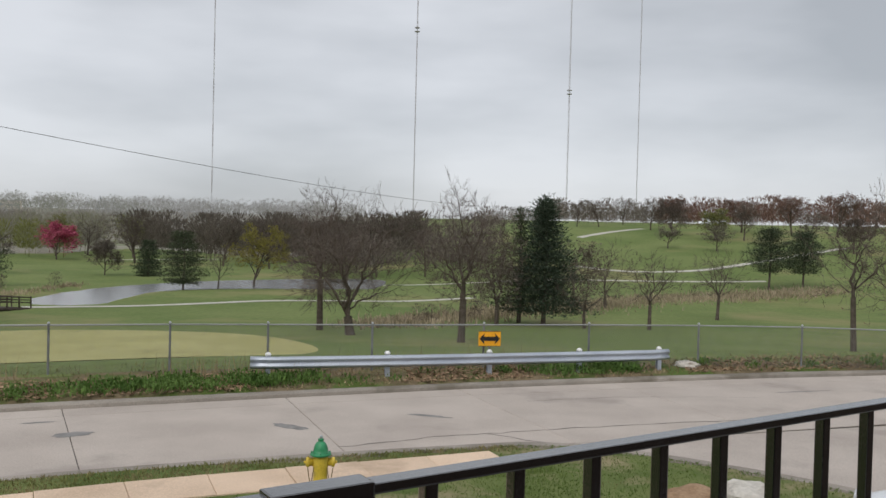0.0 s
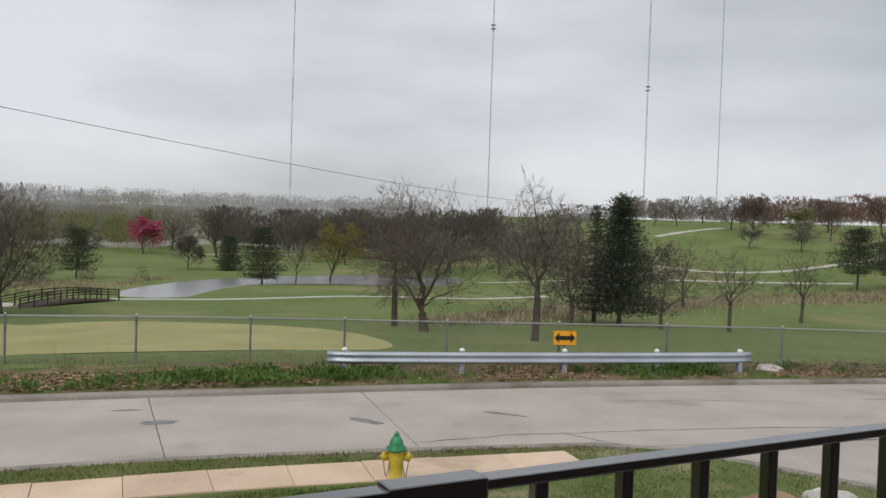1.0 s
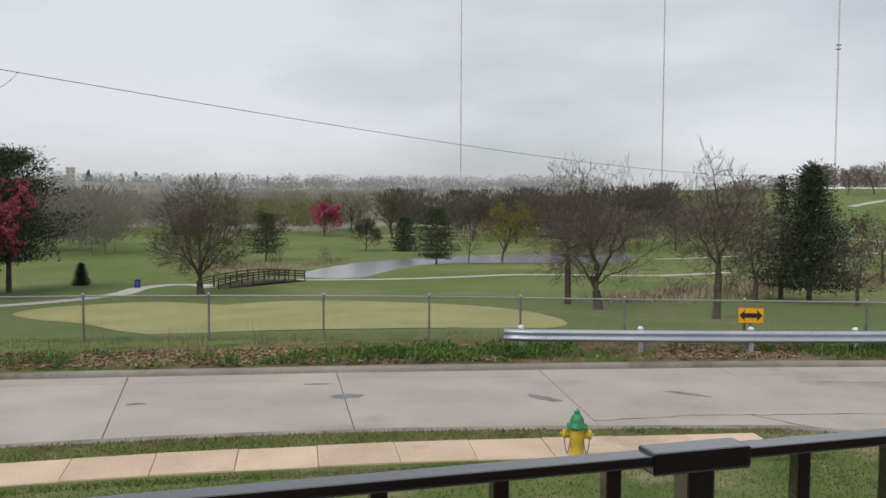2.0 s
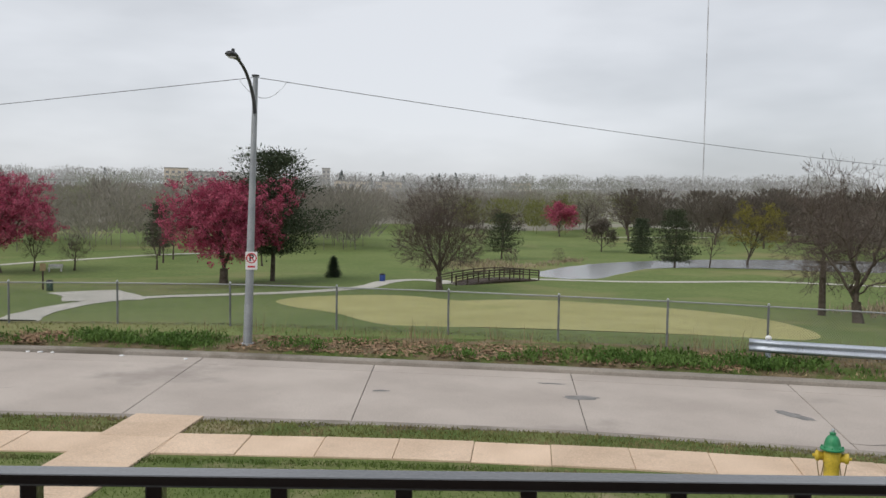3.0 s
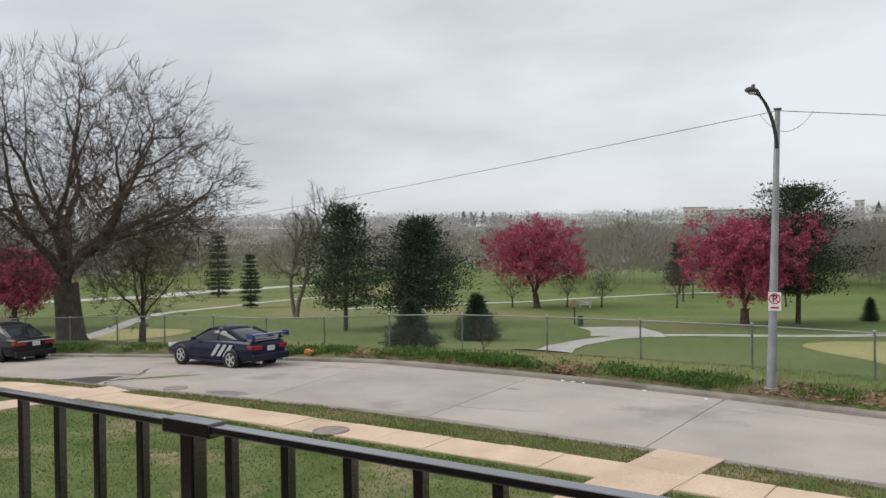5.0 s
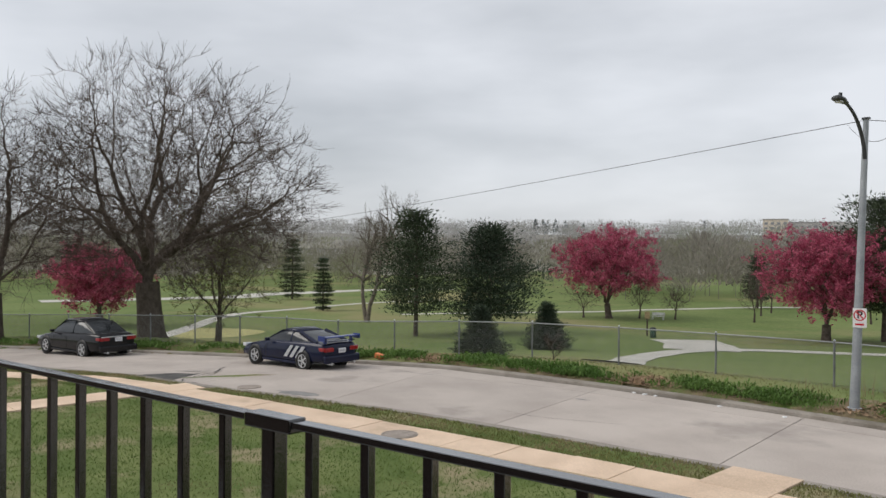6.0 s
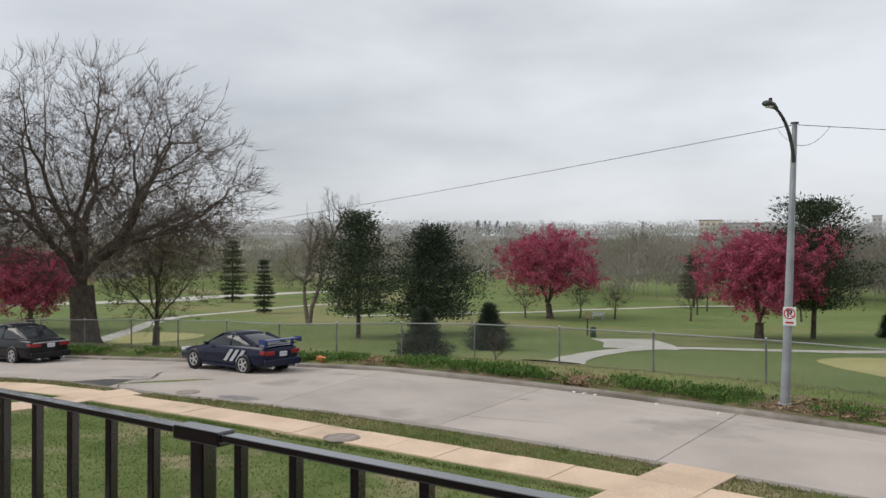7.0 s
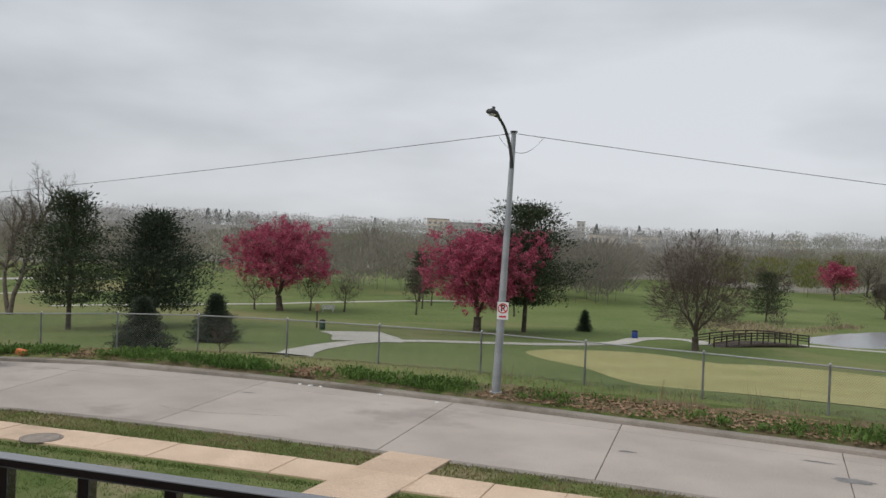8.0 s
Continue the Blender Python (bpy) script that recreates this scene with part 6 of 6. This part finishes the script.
def stone(name, x, y, s, mtl, lab, seed, squash=0.6):
    bm = bmesh.new()
    bmesh.ops.create_icosphere(bm, subdivisions=3, radius=1.0)
    rg = random.Random(seed)
    off = Vector((rg.uniform(0, 50), rg.uniform(0, 50), 0))
    for v in bm.verts:
        k = 1 + 0.35 * noise.noise(v.co * 1.3 + off) + 0.12 * noise.noise(v.co * 4 + off)
        v.co = Vector((v.co.x * s[0] * k, v.co.y * s[1] * k, v.co.z * s[2] * k))
    ob = part(name, bm, mtl)
    ob.matrix_basis = pose(x, y, height(x, y) + s[2] * 0.35, 0, 0, rg.uniform(0, 360))
    return tagged(ob, lab, "rock")


stone("limestone_boulder", 4.55, 12.35, (0.62, 0.42, 0.22), M_ROCK, "pale flat limestone boulder on the lawn", 1)
stone("weathered_stone", 3.7, 12.45, (0.5, 0.36, 0.14), M_LITTER, "brown crumbling stone beside the boulder", 2)
stone("flat_stone", 7.2, 24.9, (0.35, 0.3, 0.13), M_ROCK, "pale flat stone at the end of the guard rail", 3)
crate = thing("orange_box", pose(-29.25, 6.95, height(-29.25, 6.95), 0, 12, 40), "crushed orange plastic box on the bank", "litter")
part("shell", box(bmesh.new(), 0, 0, 0.09, 0.32, 0.2, 0.18, 0.04), M_ORANGE, crate)

for k, (x, y) in enumerate(((-20.55, 12.05), (-20.25, 12.2), (-19.95, 12.35), (-18.2, 13.1), (-16.6, 13.75))):
    bit = stone("litter_scrap", x, y, (0.07, 0.045, 0.02), M_SIGNW, "crumpled white paper scrap in the gutter", 40 + k)
    bit.matrix_basis = pose(x, y, street(x, y) + 0.012, 0, 0, 70 * k)
    tagged(bit, category="litter")

# far buildings
def block(name, az, D, w, depth, z0, z1, mtl, label, rows_, cols, roof_h=0.6):
    x, y = -D * math.sin(radians(az)), D * math.cos(radians(az))
    b = thing(name, pose(x, y, 0, 0, 0, az), label, "building")
    part("wall", box(bmesh.new(), 0, 0, (z0 + z1) / 2, w, depth, z1 - z0), mtl, b)
    part("roof", box(bmesh.new(), 0, 0, z1 + roof_h / 2, w + 0.8, depth + 0.8, roof_h), M_ROOFFAR, b)
    for r in range(rows_):
        for cc in range(cols):
            wx = -w / 2 + w * (cc + 0.5) / cols
            wz = z1 - 3.0 - 3.6 * r
            win = part("window", box(bmesh.new(), wx, -depth / 2 - 0.05, wz, w / cols * 0.5, 0.2, 1.7), M_FARWIN, b)
    return b


block("brick_hospital", 50.35, 700, 18, 20, 2, 26.5, M_TAN, "tan brick block on the far ridge", 4, 4)
block("long_building", 48.0, 715, 42, 18, 2, 24.5, M_GREYW, "long grey-brown building on the far ridge", 3, 9)
block("brick_tower", 40.7, 760, 7, 7, 5, 31.0, M_GREYW, "square brick tower on the far ridge", 3, 2)
for k, (az, D, w, z0, z1, mt) in enumerate(((52.6, 480, 12, -2, 10.5, M_WHITEH), (57.5, 520, 20, 0, 12.5, M_WHITEH), (39.0, 640, 26, 4, 17.5, M_TAN), (36.5, 650, 20, 4, 17.5, M_TAN), (62.5, 640, 10, 4, 17, M_WHITEH), (33, 680, 18, 6, 18.5, M_WHITEH), (68, 560, 14, 0, 11, M_WHITEH), (27.5, 700, 16, 8, 19, M_TAN), (80, 330, 24, -4, 2.5, M_GREYW), (92, 330, 18, -4, 2.0, M_GREYW))):
    block("far_house", az, D, w, 9, z0, z1, mt, "small pale house among the far trees", 1, 3)

# ---- grass, weeds and litter ----
def blades(name, spots, material, label, h, w, seed, bend=0.5, kind="grass"):
    rg = random.Random(seed)
    z = land(np.array(spots))
    v, f = [], []
    for (x, y), g in zip(spots, z):
        a, hh, ww = rg.uniform(0, 6.28), rg.uniform(*h), rg.uniform(*w)
        b = rg.uniform(0, 6.28)
        k = len(v)
        cx, cy = math.cos(a) * ww, math.sin(a) * ww
        bx, by = math.cos(b) * hh * bend * rg.random(), math.sin(b) * hh * bend * rg.random()
        v += [(x - cx, y - cy, g - 0.01), (x + cx, y + cy, g - 0.01), (x + bx, y + by, g + hh)]
        f.append((k, k + 1, k + 2))
    return tagged(raw(name, v, f, material), label, kind, kind="stuff")


rgg = random.Random(9)


def strip_spots(line, lo, hi, n, s0=0.0, s1=None, clump=0.0):
    """Random plan points in the band between two offsets from a line (right side positive)."""
    out, tot = [], length(line)
    s1 = s1 or tot
    seg = [along(line, s0 + (s1 - s0) * k / 400) for k in range(401)]
    for _ in range(n):
        k = rgg.randrange(400)
        p, d = seg[k]
        q = seg[k + 1][0]
        o = rgg.uniform(lo, hi)
        p = p.lerp(q, rgg.random())
        x, y = p.x + d.y * o, p.y - d.x * o
        if clump and noise.noise(Vector((x * 0.45, y * 0.45, 3.0))) < clump * rgg.uniform(0.4, 1.6) - 0.25:
            continue
        out.append((x, y))
    return out


def keep(spots, path_gap=True):
    out = []
    for x, y in spots:
        # the two crossing footpaths stay clear
        for (ax, ay), (bx, by), w in (((-12.2, 9.68), (-8.4, 2.41), 0.62), ((-24.3, 0.55), (-21.6, -5.2), 0.55)):
            dx, dy = bx - ax, by - ay
            L2 = math.hypot(dx, dy)
            u = ((x - ax) * dx + (y - ay) * dy) / L2
            if -0.6 < u < L2 and abs((x - ax) * dy - (y - ay) * dx) / L2 < w:
                break
        else:
            out.append((x, y))
    return out


# verge between kerb and pavement
verge = strip_spots(walk_line, -1.1, 0.03, 52000)
vin, vd = inside_and_distance(np.array(verge), ROAD)
verge = keep([p for p, i_, d_ in zip(verge, vin, vd) if (not i_ and d_ > 0.12) or (i_ and d_ < 0.03)])
blades("verge_grass", verge, M_VERGE, "short ragged grass along the kerb", (0.02, 0.065), (0.007, 0.016), 1, 1.1)
lawn = keep([(p[0], p[1]) for p in strip_spots(walk_line, 1.20, 1.45, 16000)])
blades("lawn_edge_grass", lawn, M_BLADE, "ragged lawn edge along the pavement", (0.02, 0.06), (0.007, 0.015), 2, 1.1)
lawn = keep([q for q in strip_spots(walk_line, 1.3, 8.5, 120000, length(walk_line) * 0.25) if math.hypot(*q) > 4.5 and q[0] < 2.5])
lin, ld = inside_and_distance(np.array(lawn), ROAD)
lawn = [q for q, i_ in zip(lawn, lin) if not i_]
blades("lawn_grass", lawn, M_BLADE, "patchy spring lawn with thin dry spots", (0.015, 0.05), (0.007, 0.014), 3, 1.3)
corner = [(rgg.uniform(1.0, 9), rgg.uniform(6, 15.6)) for _ in range(30000)]
cin, cd = inside_and_distance(np.array(corner), ROAD)
corner = [q for q, i_, d_ in zip(corner, cin, cd) if not i_ and d_ > 0.1]
blades("corner_grass", corner, M_BLADE, "green lawn at the corner of the drive", (0.015, 0.05), (0.007, 0.014), 4, 1.3)

# weedy bank beyond the far kerb

def clumps(name, spots, material, label, seed, leaves_=34, spread=0.15, reach=(0.08, 0.22)):
    """Leafy weeds: tufts of broad bent leaves that rise and arch outward."""
    rg = random.Random(seed)
    z = land(np.array(spots))
    v, f = [], []
    for (x, y), g in zip(spots, z):
        big = rg.uniform(0.6, 1.25)
        for _ in range(int(leaves_ * rg.uniform(0.6, 1.3))):
            a, ll, w = rg.uniform(0, 6.28), rg.uniform(*reach) * big, rg.uniform(0.014, 0.034)
            px, py = x + rg.gauss(0, spread * big), y + rg.gauss(0, spread * big)
            g0 = g + rg.uniform(0, 0.12) * big
            ca, sa, k = math.cos(a), math.sin(a), len(v)
            up, out = ll * rg.uniform(0.5, 0.95), ll * rg.uniform(0.2, 0.7)
            v += [(px, py, g0), (px + ca * out * 0.5 - sa * w, py + sa * out * 0.5 + ca * w, g0 + up * 0.75), (px + ca * out * 0.5 + sa * w, py + sa * out * 0.5 - ca * w, g0 + up * 0.75), (px + ca * out * 1.1, py + sa * out * 1.1, g0 + up * rg.uniform(0.7, 1.05))]
            f += [(k, k + 1, k + 2), (k + 1, k + 3, k + 2)]
    return tagged(raw(name, v, f, material), label, "weeds", kind="stuff")


def weedy(x, y):
    """How thickly the bank is overgrown."""
    n = noise.noise(Vector((x * 0.5, y * 0.5, 3.0)))
    if -22.0 < x < -20.7 or -28.9 < x < -27.2:
        return 0.05
    if -34 < x < -17.3:
        return 0.75 + n
    if -17.3 < x < -8.5:
        return 0.10 + 0.6 * n
    if -8.5 < x < -3.2:
        return 0.6 + n
    if 2.2 < x < 5.6:
        return 0.75 + n
    return 0.45 + n if x < -34 else 0.04


tufts = [q for q in strip_spots(far_line, -1.7, -0.40, 4000) if rgg.random() < weedy(*q)]
clumps("bank_weeds", tufts, M_WEED, "lush green leafy weeds on the bank below the fence", 5)
low_bank = [q for q in strip_spots(far_line, -4.5, -0.2, 42000) if q[0] < 2.5 or rgg.random() < 0.25]
blades("bank_grass", low_bank, M_VERGE, "rough grass on the bank", (0.02, 0.065), (0.008, 0.018), 6, 1.0)
dry = [q for q in strip_spots(far_line, -3.1, -1.2, 4200) if -19 < q[0] < 4 and noise.noise(Vector((q[0] * 0.6, q[1] * 0.6, 9))) > -0.05]
blades("dry_stalks", dry, M_DRY, "dry brown weed stalks along the fence", (0.25, 0.75), (0.006, 0.012), 7, 0.35, "weeds")
dryR = [q for q in strip_spots(far_line, -2.6, -0.25, 16000) if q[0] > -5.5]
blades("dry_bank_grass", dryR, M_DRY, "flattened dry straw on the bank", (0.03, 0.12), (0.012, 0.03), 8, 2.2, "straw")


def leaves(name, spots, label, seed):
    rg = random.Random(seed)
    z = land(np.array(spots))
    v, f = [], []
    for (x, y), g in zip(spots, z):
        a, s, k = rg.uniform(0, 6.28), rg.uniform(0.03, 0.07), len(v)
        for t in (0, 1.6, 3.1, 4.7):
            v.append((x + s * math.cos(a + t), y + s * math.sin(a + t) * 0.7, g + 0.012 + rg.uniform(0, 0.05)))
        f += [(k, k + 1, k + 2), (k, k + 2, k + 3)]
    return tagged(raw(name, v, f, M_LITTER), label, "fallen leaves", kind="stuff")


pile = [(rgg.gauss(-21.4, 0.45), rgg.gauss(12.75, 0.45)) for _ in range(900)]
pile += [(rgg.gauss(-28.0, 0.9), rgg.gauss(8.6, 0.5)) for _ in range(800)]
pile += [q for q in strip_spots(far_line, -2.2, -0.35, 30000) if -16.4 < q[0] < -4.5 or -1.0 < q[0] < 2.4 or (q[0] > 7 and rgg.random() < 0.7)]
pile = [q for q, i_ in zip(pile, inside_and_distance(np.array(pile), ROAD)[0]) if not i_]
leaves("leaf_litter", pile, "brown fallen leaves heaped on the bank", 3)

# reeds and brush by the creek, pond rim and shrub
reed = []
for (ax, ay), (bx, by), n, sp_ in (((-6.5, 74), (5.5, 93), 2600, 2.2), ((5.5, 93), (32, 125), 4200, 3.0), ((32, 125), (64, 141), 3200, 3.0), ((-53.5, 100), (-55, 126), 500, 1.0), ((-64, 110), (-56, 100), 900, 3.0)):
    for _ in range(n):
        t = rgg.random()
        reed.append((ax + (bx - ax) * t + rgg.gauss(0, sp_), ay + (by - ay) * t + rgg.gauss(0, sp_)))
rin, rd = inside_and_distance(np.array(reed), POND)
reed = [q for q, i_ in zip(reed, rin) if not i_]
blades("creek_reeds", reed, M_REED, "dry straw-coloured reeds along the creek and pond", (0.25, 0.8), (0.05, 0.12), 10, 0.8, "reeds")
wood_mass("creek_shrubs", [(-2.3, 75.6), (-1.2, 76.4), (-58, 108), (-60, 112), (-63, 104), (-55, 118), (3, 84), (14, 108), (24, 118), (38, 128)], M_TWIG, "small leafless shrubs along the creek", 240, 11, (1.6, 2.6))
for k, (x, y, h) in enumerate(((-26.3, 12.35, 1.1),)):
    plant("sapling", bare(90 + k, h, 1.0, levels=2, kids=(9, 6, 4), bare_=0.1, reach=0.7, stems=1, radius=0.02), M_BARK, M_DRY, None, x, y, 0, "bare shrub sprouting through the fence", "shrub")
